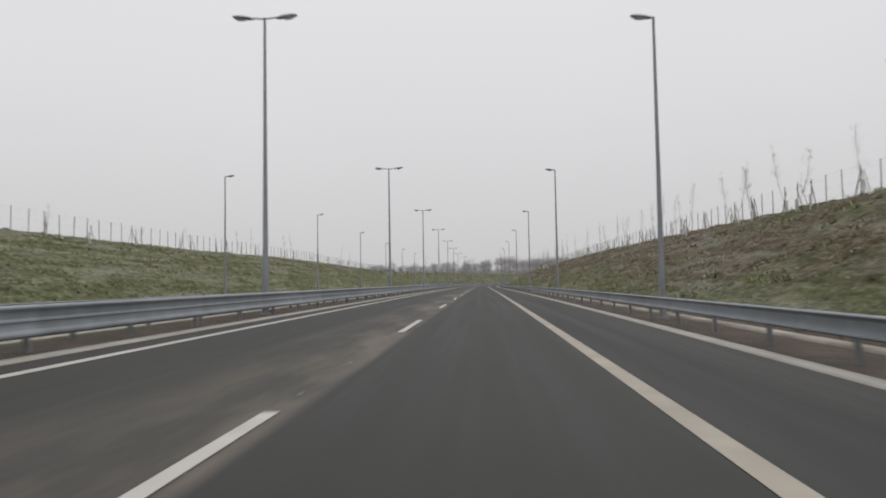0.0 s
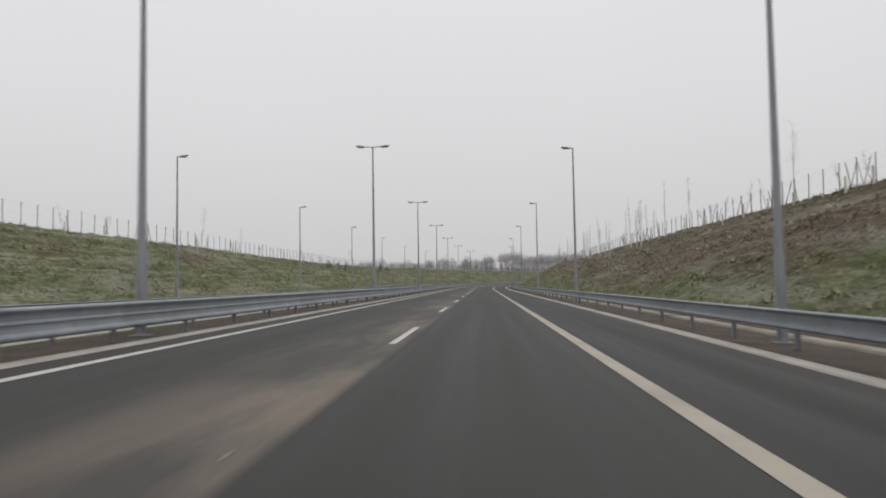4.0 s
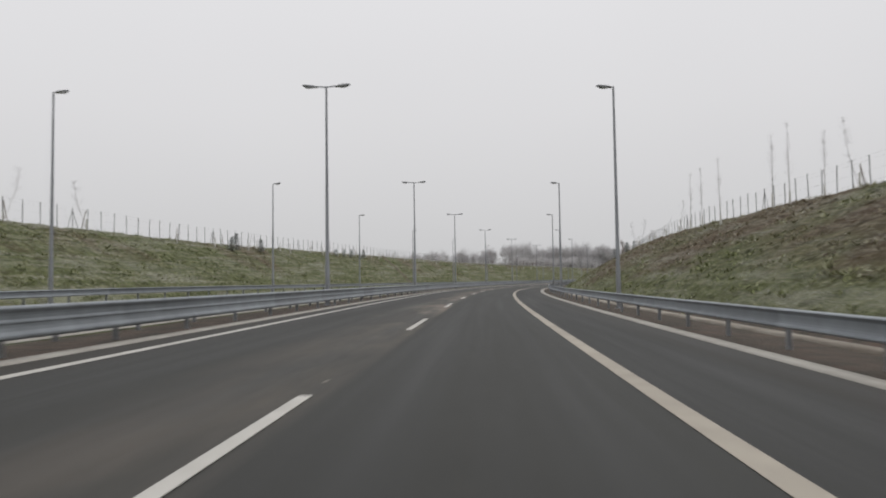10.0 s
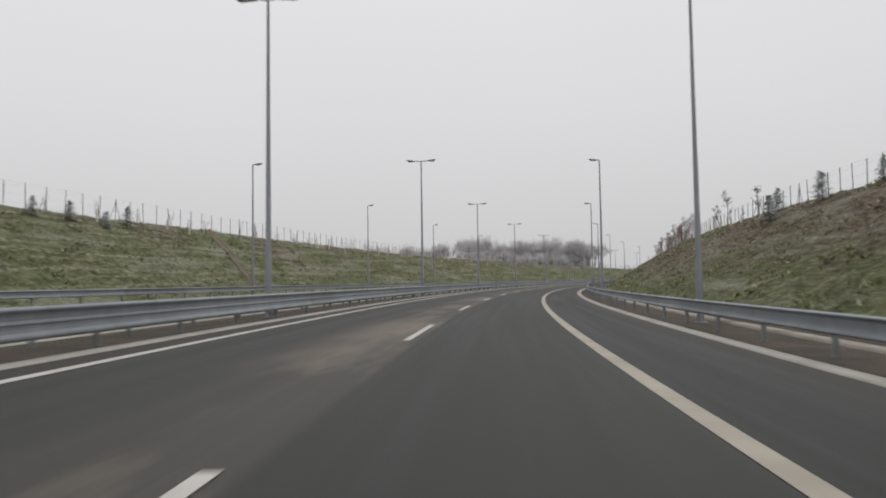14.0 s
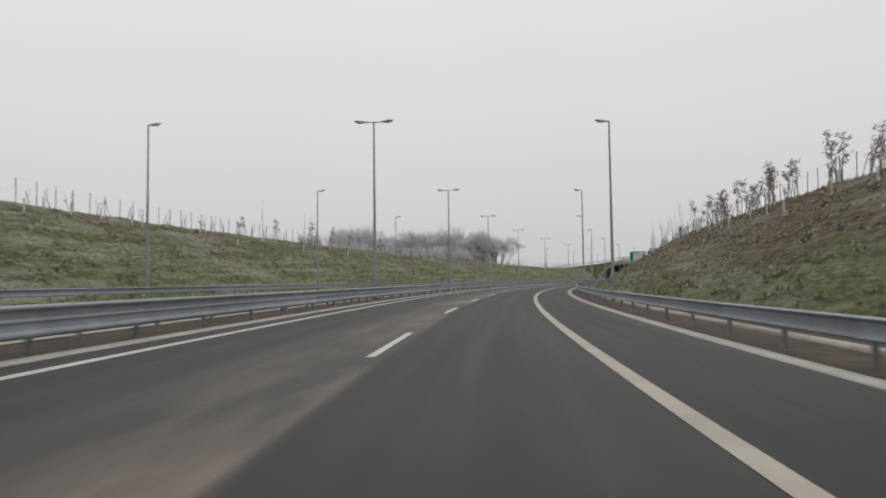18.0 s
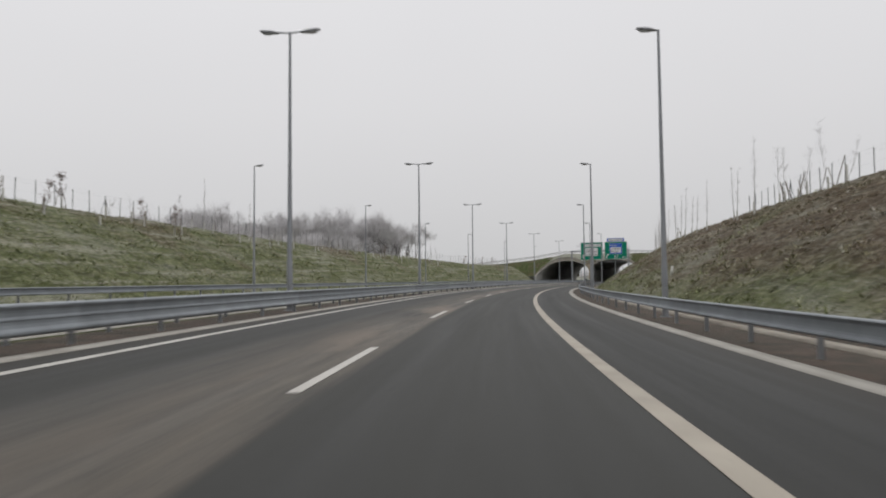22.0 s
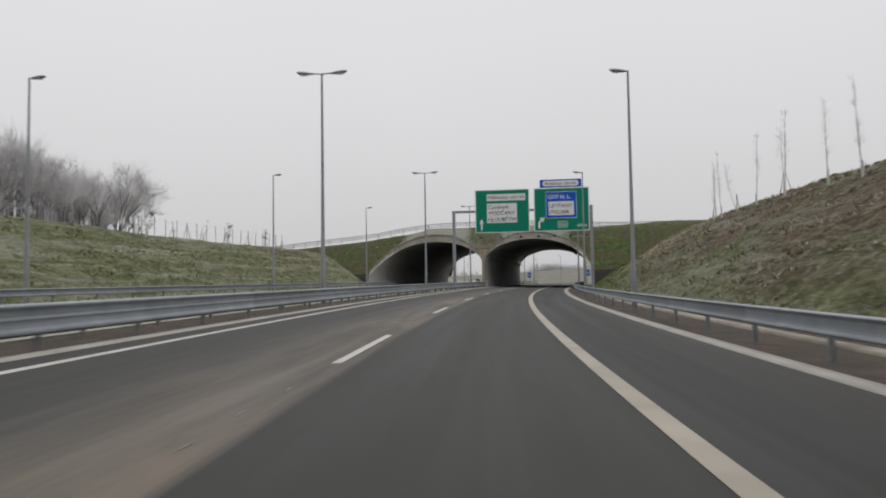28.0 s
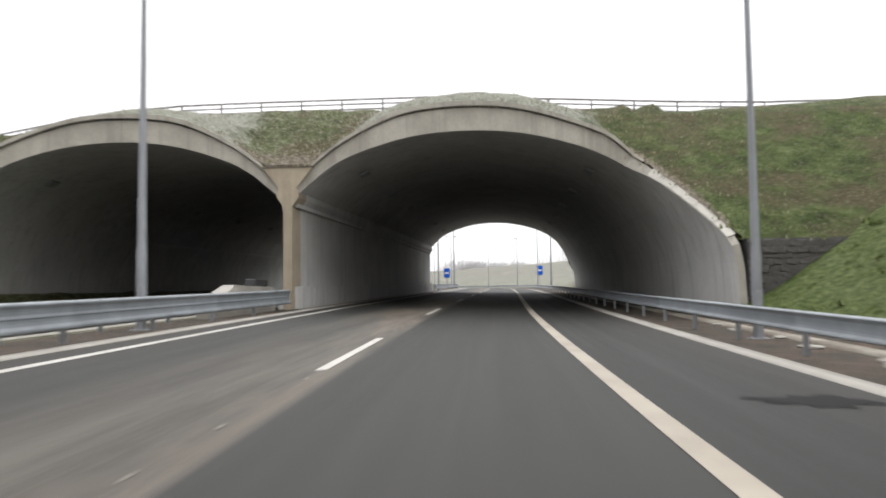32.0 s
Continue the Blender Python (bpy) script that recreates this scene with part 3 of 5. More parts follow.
# ---------------------------------------------------------------- ground, carriageways, edge strips
ss = [-900, -500, -250, -120] + list(np.arange(-60, 861, 1.5)) + list(np.arange(864, 1121, 8)) + [1200, 1400, 1800, 2500, 3400]
gv, gf = [], []
for s in ss:
    for l in PROFILE:
        gv.append(place(s, l, ground_z(min(max(s, -60), 1120), l)))
w = len(PROFILE)
for i in range(len(ss) - 1):
    for j in range(w - 1):
        a = i * w + j
        gf.append((a, a + 1, a + w + 1, a + w))
ground = tagged(mesh_ob("ground", gv, gf, [M_GRASS, M_SOIL], None, "", True, [(l, s) for s in ss for l in PROFILE]), "grassy cutting slopes with dry tufts, bare soil and frost", "ground", "", "structure")
jm = {j for j in range(w - 1) if -7.5 < PROFILE[j] < -4 or 6 < PROFILE[j] < 9.5}
mi = np.array([1 if (k % (w - 1)) in jm else 0 for k in range(len(gf))], dtype=np.int32)
ground.data.polygons.foreach_set("material_index", mi)

road = sweep("road", -60, 1120, 3.0, lambda s: [(l, -CROSS * l) for l in (-4.95, -3, -1, 1, 3, 5, 6.95)], M_ASPHALT, uv=True)
tagged(road, "dark asphalt carriageway with dried mud along the lane line", "road", "", "structure")
far_road = sweep("road_opposite", -60, 1120, 4.0, lambda s: [(l, CROSS * 5.2 + (left_level(s) - CROSS * 5.2) * (-l - 7.4) / 12.0) for l in (-18.4, -15, -12, -10, -7.9)], M_ASPHALT, uv=True)
tagged(far_road, "asphalt carriageway of the opposite direction behind the median rails", "road", "", "structure")


def band(name, l0, l1, mat, label, lift, s0=-60, s1=1120, thick=0.0, parent=None):
    f = (lambda s: [(l0, -CROSS * l0 - thick), (l0 + 0.02, -CROSS * l0), (l1 - 0.02, -CROSS * l1), (l1, -CROSS * l1 - thick)]) if thick else (lambda s: [(l0, -CROSS * l0), (l1, -CROSS * l1)])
    return sweep(name, s0, s1, 2.0, f, mat, label, False, lift, parent)


tagged(band("edge_line", 3.64, 3.89, M_PAINT_TAN, "", 0.006), "continuous dusty cream edge line between lane and hard shoulder", "road marking", "", "structure")
tagged(band("edge_line", -4.06, -3.86, M_PAINT, "", 0.006), "continuous white edge line along the median", "road marking", "", "structure")
tagged(band("kerb_strip", 6.55, 6.99, M_STRIP, "", 0.02, thick=0.07), "flat pale concrete edge strip of the hard shoulder", "edge strip", "", "structure")
tagged(band("kerb_strip", -5.08, -4.70, M_STRIP, "", 0.02, thick=0.07), "flat pale concrete edge strip along the median", "edge strip", "", "structure")
tagged(band("gutter", 8.95, 9.5, M_GUTTER, "", 0.03, thick=0.10), "pale concrete drain channel behind the guardrail", "gutter", "", "structure")
tagged(band("gutter", -7.60, -7.50, M_COPING, "", -0.05, thick=0.04), "pale concrete drain channel in the median", "gutter", "", "structure")

# lane dashes, six metres of every eighteen
dash_me = None
marks = tagged(new("lane_marking"), "broken white lane line of six-metre dashes", "road marking", "", "structure")
DASH0 = DASH_START
for j in range(-3, 60):
    s = DASH0 + 18 * j
    if dash_me is None:
        bm = bmesh.new()
        box(bm, -0.075, 0.075, 0, DASH_LEN, -0.003, 0.004)
        dash_me = bpy.data.meshes.new("dash")
        bm.to_mesh(dash_me)
        bm.free()
        dash_me.materials.append(M_PAINT)
    d = place(s + DASH_LEN, 0) - place(s, 0)
    share("dash", dash_me, marks, Matrix.Translation(place(s, 0, 0.006)) @ d.to_track_quat("Y", "Z").to_matrix().to_4x4())


# ---------------------------------------------------------------- guardrails
def beam_mesh(length, face, tall=1.0):
    """A W-beam panel that runs along y and faces +x (face 1) or -x."""
    prof = [(0.0, 0.155), (0.03, 0.152), (0.072, 0.139), (0.08, 0.128), (0.076, 0.117), (0.026, 0.088), (0.014, 0.066), (0.010, 0.0), (0.012, -0.046), (0.024, -0.078), (0.072, -0.104), (0.08, -0.116), (0.078, -0.133), (0.05, -0.15), (0.02, -0.155)]
    if tall > 1.3:
        prof[7:8] = [(0.012, 0.03), (0.034, 0.008), (0.034, -0.004), (0.010, -0.012)]
    v, f = [], []
    back = [(x - 0.006, z) for x, z in reversed(prof)]
    ring = prof + back
    n = len(ring)
    for y in (0.0, length):
        for x, z in ring:
            v.append((x * face, y, z * tall))
    for i in range(n):
        q = (i, (i + 1) % n, n + (i + 1) % n, n + i)
        f.append(q if face < 0 else q[::-1])
    me = bpy.data.meshes.new("beam")
    me.from_pydata(v, [], f)
    me.materials.append(M_GALV)
    return me


def post_mesh(height):
    bm = bmesh.new()
    box(bm, -0.05, 0.05, -0.003, 0.003, -0.5, height)
    box(bm, -0.05, -0.044, -0.03, 0.03, -0.5, height)
    box(bm, 0.044, 0.05, -0.03, 0.03, -0.5, height)
    me = bpy.data.meshes.new("post")
    bm.to_mesh(me)
    bm.free()
    me.materials.append(M_POST)
    return me


def spacer_mesh(depth, face):
    bm = bmesh.new()
    box(bm, -0.002, depth, -0.06, 0.06, -0.07, 0.07)
    bmesh.ops.transform(bm, matrix=Matrix.Diagonal((face, 1, 1, 1)), verts=bm.verts)
    if face < 0:
        bmesh.ops.reverse_faces(bm, faces=bm.faces)
    me = bpy.data.meshes.new("spacer")
    bm.to_mesh(me)
    bm.free()
    me.materials.append(M_POST)
    return me


BEAM = {(f, h): beam_mesh(4.06, f, h) for f in (1, -1) for h in (1.12, 1.22, 1.72)}
SPACER = {1: spacer_mesh(0.09, 1), -1: spacer_mesh(0.09, -1)}
POST = post_mesh(0.72)


def guardrail(l, top, face, s0, s1, base, label, dense=False, tall=1.12):
    """Stretches of 100 m, each one thing with its panels, posts and spacers."""
    s = s0
    while s < s1 - 1:
        e = min(s + 100.0, s1)
        root = thing("guardrail", label, "guardrail", "guardrails", stand(s, l, base(s)))
        inv = root.matrix_basis.inverted()
        t = s
        while t < e - 0.5:
            a, b = place(t, l, base(t) + top - 0.155 * tall), place(t + 4.0, l, base(t + 4.0) + top - 0.155 * tall)
            share("beam", BEAM[face, tall], root, inv @ Matrix.Translation(a) @ (b - a).to_track_quat("Y", "Z").to_matrix().to_4x4())
            for q in ((0.0, 2.0) if dense else (0.0,)):
                m = stand(t + q, l - face * 0.14, base(t + q) + top - 0.74 + 0.02 * math.sin(t * 1.7))
                share("post", POST, root, inv @ m)
                share("spacer", SPACER[face], root, inv @ stand(t + q, l - face * 0.09, base(t + q) + top - 0.155 * tall))
            t += 4.0
        s = e


MEDIAN = CROSS * 5.2
guardrail(7.62, 0.765, -1, -40, 1000, lambda s: -CROSS * 7.62, "grey galvanised steel guardrail beside the hard shoulder", tall=1.22)
guardrail(-5.38, 0.79, 1, -40, 780, lambda s: MEDIAN, "grey galvanised steel guardrail along the median", tall=1.72)
guardrail(-6.9, 0.72, -1, -40, 780, lambda s: MEDIAN - 0.08, "grey galvanised guardrail facing the opposite carriageway")
guardrail(-5.38, 0.79, 1, 844, 1000, lambda s: MEDIAN, "grey galvanised steel guardrail along the median past the arches", tall=1.72)
guardrail(-18.8, 0.65, 1, -40, 780, lambda s: left_level(s), "grey galvanised guardrail on the far side of the opposite carriageway")


# ---------------------------------------------------------------- street lamps
def luminaire(parent, y0, z, sign):
    """A flat oval road luminaire that reaches out along x."""
    bm = bmesh.new()
    bmesh.ops.create_uvsphere(bm, u_segments=14, v_segments=8, radius=1.0, matrix=Matrix.Translation((sign * (y0 + 0.42), 0, z)) @ Matrix.Rotation(radians(-9 * sign), 4, "Y") @ Matrix.Diagonal((0.44, 0.17, 0.085, 1)))
    for v in bm.verts:
        if v.co.z < z - 0.03:
            v.co.z = z - 0.03 + (v.co.z - z + 0.03) * 0.3
    head = part("luminaire", bm, M_LUM, parent, "", True)
    bm = bmesh.new()
    bmesh.ops.create_uvsphere(bm, u_segments=12, v_segments=6, radius=1.0, matrix=Matrix.Translation((sign * (y0 + 0.48), 0, z - 0.045)) @ Matrix.Diagonal((0.24, 0.12, 0.05, 1)))
    part("lens", bm, M_LENS, head, "clear glass lens", True)
    bm = bmesh.new()
    rod(bm, (0, 0, z - 0.06), (sign * (y0 + 0.1), 0, z), 0.035, 0.03)
    part("arm", bm, M_POLE, parent, "", True)


def lamp_post(name, label, height, sides, reach):
    root = thing(name, label, "street lamp", "street lamps along the road")
    v, f = [], []
    for z, r in ((-0.3, 0.12), (1.9, 0.115), (2.0, 0.10), (height * 0.5, 0.075), (height + 0.02, 0.048)):
        v += [(r * math.cos(6.2832 * i / 14), r * math.sin(6.2832 * i / 14), z) for i in range(14)]
    for k in range(4):
        f += [(k * 14 + i, k * 14 + (i + 1) % 14, k * 14 + 14 + (i + 1) % 14, k * 14 + 14 + i) for i in range(14)]
    mesh_ob("pole", v, f, M_POLE, root, "", True)
    bm = bmesh.new()
    box(bm, -0.2, 0.2, -0.2, 0.2, -0.05, 0.03, 0.01)
    rod(bm, (0.14, 0.14, 0.03), (0.14, 0.14, 0.08), 0.02, None, 6)
    rod(bm, (-0.14, 0.14, 0.03), (-0.14, 0.14, 0.08), 0.02, None, 6)
    part("base_plate", bm, M_POST, root)
    bm = bmesh.new()
    box(bm, -0.06, 0.06, -0.118, -0.1, 0.6, 1.1, 0.004)
    part("hatch", bm, M_POST, root)
    if len(sides) == 2:
        bm = bmesh.new()
        box(bm, -0.07, 0.07, -0.20, -0.10, 0.26, 0.44, 0.01)
        part("junction_box", bm, M_LAMPBOX, root, "small black junction box")
    for sign in sides:
        luminaire(root, reach, height + 0.03, sign)
    return root


# how far ahead of its row each lamp of the opposite side stands
LEFT_S = [395, 473, 511.5, 549, 586, 624, 660, 696, 733, 768]
LEFT_AHEAD = [0.85, 0.2, -0.15, 0.2, 0.5, 0.9, 0.5, 0.05, 0.5, 1.1]
LAMP_S = LAMPS
LAMP_S = [LAMP_S[0] - 40.8 * i for i in (3, 2, 1)] + LAMP_S + [LAMP_S[-1] + 86 + 36.5 * i for i in range(5)]
double = single_r = single_l = None
for s in LAMP_S:
    zm = MEDIAN - 0.02
    m = stand(s, H_M[0], zm)
    double = copy_thing(double, m) if double else lamp_post("double_street_lamp", "tall galvanised lamp post with two oval luminaires in the median", H_M[1] - zm, (1, -1), 0.38)
    double.matrix_basis = m
    m = stand(s, H_R[0], -0.24)
    single_r = copy_thing(single_r, m) if single_r else lamp_post("street_lamp", "tall galvanised lamp post with one oval luminaire over the shoulder", H_R[1] + 0.24, (-1,), 0.0)
    single_r.matrix_basis = m
    e = left_level(s) - 0.08
    m = stand(s + float(np.interp(s, LEFT_S, LEFT_AHEAD)), H_L[0] - 0.42, e)
    single_l = copy_thing(single_l, m) if single_l else lamp_post("street_lamp", "tall galvanised lamp post with one luminaire beside the opposite carriageway", H_L[1] - e - 0.33, (1,), 0.0)
    single_l.matrix_basis = m


# ---------------------------------------------------------------- twin-arch overpass
def spline(pts, n):
    """Catmull-Rom through pts, n points in all."""
    p = [Vector(q) for q in pts]
    p = [2 * p[0] - p[1]] + p + [2 * p[-1] - p[-2]]
    out = []
    m = len(p) - 3
    for i in range(n):
        u = i / (n - 1) * m
        k = min(int(u), m - 1)
        t = u - k
        a, b, c, d = p[k:k + 4]
        out.append(0.5 * ((2 * b) + (c - a) * t + (2 * a - 5 * b + 4 * c - d) * t * t + (3 * b - a - 3 * c + d) * t ** 3))
    return out


INNER = spline([(-5.50, 4.80), (-5.02, 5.20), (-4.35, 5.74), (-3.2, 6.34), (-1.0, 6.98), (1.45, 7.18), (3.9, 6.95), (6.4, 6.20), (8.2, 5.05), (9.5, 3.25), (10.0, 1.9), (10.12, 0.6), (10.15, -0.5)], 61)
OUTER = []
for i, q in enumerate(INNER):
    d = (INNER[min(i + 1, 60)] - INNER[max(i - 1, 0)]).normalized()
    nrm = Vector((-d.y, d.x))
    thick = 0.36 + 0.56 * smooth(-5.6, -0.5, q.x) if q.x < 1.45 else 0.92 - 0.20 * smooth(2.0, 6.3, q.x) - 0.32 * smooth(6.3, 8.0, q.x) - 0.16 * smooth(8.0, 8.5, q.x)
    o = q + nrm * thick
    OUTER.append(Vector((max(o.x, -5.93), o.y)))
KINK = next(i for i, q in enumerate(INNER) if q.x > 8.15)
MID = -5.93


def portal_s(z, right):
    """Where the barrel begins: upright at the crown, cut back along the embankment on the outer side."""
    if not right:
        return BRIDGE
    return BRIDGE - 6 + (min(max(z, 2.3), 5.9) - 2.3) / 0.6


def barrel(sign):
    flip = lambda l: l if sign > 0 else 2 * MID - l
    rise = 0.0 if sign > 0 else -0.1
    n = len(INNER)
    stations = 14
    v, f, mats = [], [], []
    for ring in (INNER, OUTER):
        for k in range(stations):
            t = k / (stations - 1)
            for i, q in enumerate(ring):
                a = portal_s(OUTER[i].y, i > 30)
                s = a + (PORTAL_END - a) * t ** 1.5
                v.append(place(s, flip(q.x), q.y + rise + 0.4 * t * smooth(2, 6, q.y)))
    b = stations * n

    def quad(p, m):
        f.append(p if sign > 0 else p[::-1])
        mats.append(m)

    for k in range(stations - 1):
        for i in range(n - 1):
            a = k * n + i
            quad((a, a + 1, a + n + 1, a + n), 0)
            quad((b + a + n, b + a + n + 1, b + a + 1, b + a), 0)
    for i in range(n - 1):
        quad((b + i, b + i + 1, i + 1, i), 1)
        e = (stations - 1) * n
        quad((e + i, e + i + 1, b + e + i + 1, b + e + i), 1)
    ob = mesh_ob("arch_barrel", v, f, [M_CONC, M_RING], None, "", False)
    ob.data.polygons.foreach_set("material_index", mats)
    tagged(ob, "bare concrete arch vault over one carriageway", "arch vault", "", "structure")
    # cast rim on the face, a step proud of it
    rim_v, rim_f = [], []
    last = KINK
    for i in range(0, last):
        q, o = INNER[i], OUTER[i]
        c = q.lerp(o, 1.07)
        d = o + (o - q) * 0.28
        a = portal_s(o.y, i > 30)
        for pt, ds in ((c, 0.0), (c, -0.14), (d, -0.14), (d, 0.5)):
            rim_v.append(place(a + ds, flip(pt.x), pt.y + rise))
    for i in range(last - 1):
        for j in range(3):
            a = i * 4 + j
            rim_f.append((a, a + 1, a + 5, a + 4) if sign < 0 else (a, a + 4, a + 5, a + 1))
    mesh_ob("rim", rim_v, rim_f, M_RING, ob)
    # pale coping stones down the wing
    for i in range(last, 58, 2):
        cv = []
        for ii in (i, i + 1.93):
            k0 = int(ii)
            q, o = INNER[k0].lerp(INNER[k0 + 1], ii - k0), OUTER[k0].lerp(OUTER[k0 + 1], ii - k0)
            if o.y < 2.2:
                break
            a = portal_s(o.y, True)
            up = (o - q).normalized()
            for pt, ds in ((q + up * 0.015, -0.05), (o + up * 0.06, -0.05), (o + up * 0.06, 0.22), (q + up * 0.015, 0.22)):
                cv.append(place(a + ds, flip(pt.x), pt.y + rise + 0.02))
        if len(cv) == 8:
            mesh_ob("coping_stone", cv, [(0, 1, 2, 3), (7, 6, 5, 4), (0, 4, 5, 1), (1, 5, 6, 2), (2, 6, 7, 3), (3, 7, 4, 0)], M_COPING if sign > 0 else M_RING, ob)
    # base ledge and cable tray inside
    for (l0, l1, z0, z1, nm) in ((-5.75, -5.42, -0.3, 1.02, "plinth"), (-5.74, -5.58, 4.25, 4.4, "cable_tray"), (9.38, 9.46, 4.0, 4.07, "cable_tray")):
        tv, tf = [], []
        for k in range(13):
            s = (BRIDGE + 0.3 if l0 < 0 else BRIDGE + 1) + (PORTAL_END - BRIDGE - 1.2) * k / 12
            sh = 0 if l0 < 0 else (-0.35 if z0 > 3 else 0)
            for l, z in ((l0, z0), (l1, z0), (l1, z1), (l0, z1)):
                tv.append(place(s, flip(l + sh), z + rise))
        for k in range(12):
            for j in range(4):
                a, c = k * 4 + j, k * 4 + (j + 1) % 4
                tf.append((a, c, c + 4, a + 4) if sign < 0 else (a + 4, c + 4, c, a))
        tf += [(0, 1, 2, 3), (51, 50, 49, 48)]
        mesh_ob(nm, tv, tf, M_CONC, ob)
    return ob


arch_right, arch_left = barrel(1), barrel(-1)

# middle pier with its flared head
prof = [(-0.18, -0.5), (-0.18, 4.24), (-0.44, 4.62), (-0.44, 4.84), (-0.36, 5.02), (-1.0, 5.82), (1.0, 5.82), (0.36, 5.02), (0.44, 4.84), (0.44, 4.62), (0.18, 4.24), (0.18, -0.5)]
pv, pf = [], []
for k, s in enumerate([BRIDGE - 0.16] + list(np.linspace(BRIDGE + 1.2, PORTAL_END, 9))):
    for x, z in prof:
        x2 = x if k < 2 else max(min(x, 0.5), -0.5)
        pv.append(place(s, MID + x2, min(z, 5.95 if k < 2 else 5.5)))
n = len(prof)
for k in range(9):
    for j in range(n):
        a, c = k * n + j, k * n + (j + 1) % n
        pf.append((a, c, c + n, a + n))
pf += [tuple(range(n))[::-1], tuple(9 * n + i for i in range(n))]
pier = tagged(mesh_ob("pier", pv, pf, [M_PIER, M_CONC]), "tan concrete middle pier with a flared head between the arches", "pier", "", "structure")
pier.data.polygons.foreach_set("material_index", [0 if q < n else 1 for q in range(9 * n)] + [0, 1])
bm = bmesh.new()
box(bm, -1.04, 1.04, -0.10, 0.9, 5.82, 5.90, 0.02)
part("pier_cap", bm, M_GRAVEL, pier).matrix_basis = stand(BRIDGE - 0.1, MID)


RAIL_L = [-60, -39.4, -32, -24.4, -19.7, -15, -10, -1, 5, 11.2, 15.5, 22, 28]
RAIL_Z = [5.9, 7.72, 8.38, 9.1, 9.88, 10.42, 10.48, 10.5, 10.22, 9.88, 9.72, 9.72, 9.85]


def rail_z(l):
    """Top of the railing over the arches: level over them, falling away to the far side."""
    return float(np.interp(l, RAIL_L, RAIL_Z))


def top_z(l):
    return min(9.15 + 0.5 * smooth(11, 22, l) + 0.30 * smooth(4, -8, l), rail_z(l) - 0.66 - 0.7 * smooth(-13, -19, l) if l < -11 else 99)


def arch_cover(l):
    """Height of the vault's back at l, or 2.3 beside the arches."""
    x = l if l > MID else 2 * MID - l
    best = None
    for i in range(len(OUTER) - 1):
        a, b = OUTER[i], OUTER[i + 1]
        if a.x <= x <= b.x and b.x > a.x:
            best = a.y + (b.y - a.y) * (x - a.x) / (b.x - a.x)
    if x < -4.9:
        return 5.85
    return max(2.3, best) if best is not None else 2.3


# grassed fill over the vaults
cols = sorted(set(list(np.arange(-75, 60.1, 2.5)) + list(np.arange(-25, 13.1, 0.35))))
rows_n = 26
ev, ef, weights = [], [], []
for l in cols:
    c = arch_cover(l)
    a = BRIDGE - 6 + (min(c, 6.0) - 2.3) / 0.6
    b = PORTAL_END + 6 - (min(c, 6.0) - 2.3) / 0.6
    inside = c > 2.35
    t0 = top_z(l)
    for k in range(rows_n):
        t = k / (rows_n - 1)
        t = 0.5 * (2 * t) ** 2.2 if t < 0.5 else 1 - 0.5 * (2 - 2 * t) ** 2.2
        s = a + (b - a) * t
        z = min(5.98 + 0.6 * (s - BRIDGE), t0, 5.98 + 0.6 * (PORTAL_END - s))
        if inside:
            z = max(z, c + 0.10 + (1.12 if l > MID else 0.84) * smooth(0, 2.2, s - a) * smooth(0, 2.2, b - s) * smooth(5.7, 7.3, c))
        z += rough(s, l, 0.09, 1.7) * smooth(0, 1.2, s - a)
        ev.append(place(s, l, z))
        litter = smooth(1.5, 0.3, s - a) if inside and c < 7.2 else 0.0
        weights.append((max(smooth(6.1, 7.4, c), 0.22 if -13 < l < 1 else 0.0) * (1 - 0.5 * smooth(3, 8, s - a)), max(litter, 0.55 * smooth(3.0, 5.0, s - BRIDGE), 0.5 if -12.5 < l < 0.6 else 0.0)))
for i in range(len(cols) - 1):
    for k in range(rows_n - 1):
        a = i * rows_n + k
        ef.append((a, a + rows_n, a + rows_n + 1, a + 1))
fill = tagged(mesh_ob("embankment", ev, ef, M_FILL, None, "", True, weights), "grassed earth fill over the twin arches", "embankment", "", "structure")


# rough stone walls beside the wings
for side, lo, hi in ((1, 10.42, 18.5), (-1, 2 * MID - 18.5, 2 * MID - 10.42)):
    wall = tagged(new("wing_wall"), "dark rough stone retaining wall at the embankment foot", "retaining wall", "", "structure")
    wv, wf = [], []
    for s in (BRIDGE - 6.0, BRIDGE - 5.3):
        for l in (lo, hi):
            for z in (-0.6, 2.38):
                wv.append(place(s, l, z))
    mesh_ob("backing", wv, [(0, 2, 3, 1), (1, 3, 7, 5), (4, 5, 7, 6), (0, 1, 5, 4), (2, 6, 7, 3)], M_STONE, wall)
    rnd = random.Random(5 + side)
    z = -0.4
    stones = []
    for v in range(5):
        bm = bmesh.new()
        box(bm, -0.5, 0.5, -0.5, 0.5, -0.5, 0.5, 0.12)
        for vert in bm.verts:
            vert.co += Vector((rnd.uniform(-.06, .06), rnd.uniform(-.08, .08), rnd.uniform(-.06, .06)))
        me = bpy.data.meshes.new("stone")
        bm.to_mesh(me)
        bm.free()
        me.materials.append(M_STONE)
        stones.append(me)
    while z < 2.3:
        h = rnd.uniform(0.15, 0.24)
        l = lo
        while l < hi - 0.1:
            wd = min(rnd.uniform(0.22, 0.55), hi - l)
            m = stand(BRIDGE - 6.05 + rnd.uniform(-0.05, 0.05), l + wd / 2, z + h / 2) @ Matrix.Rotation(radians(rnd.uniform(-9, 9)), 4, "Y") @ Matrix.Diagonal((wd * 1.06, 0.22, h * 1.08, 1))
            share("stone", stones[rnd.randrange(5)], wall, m)
            l += wd
        z += h

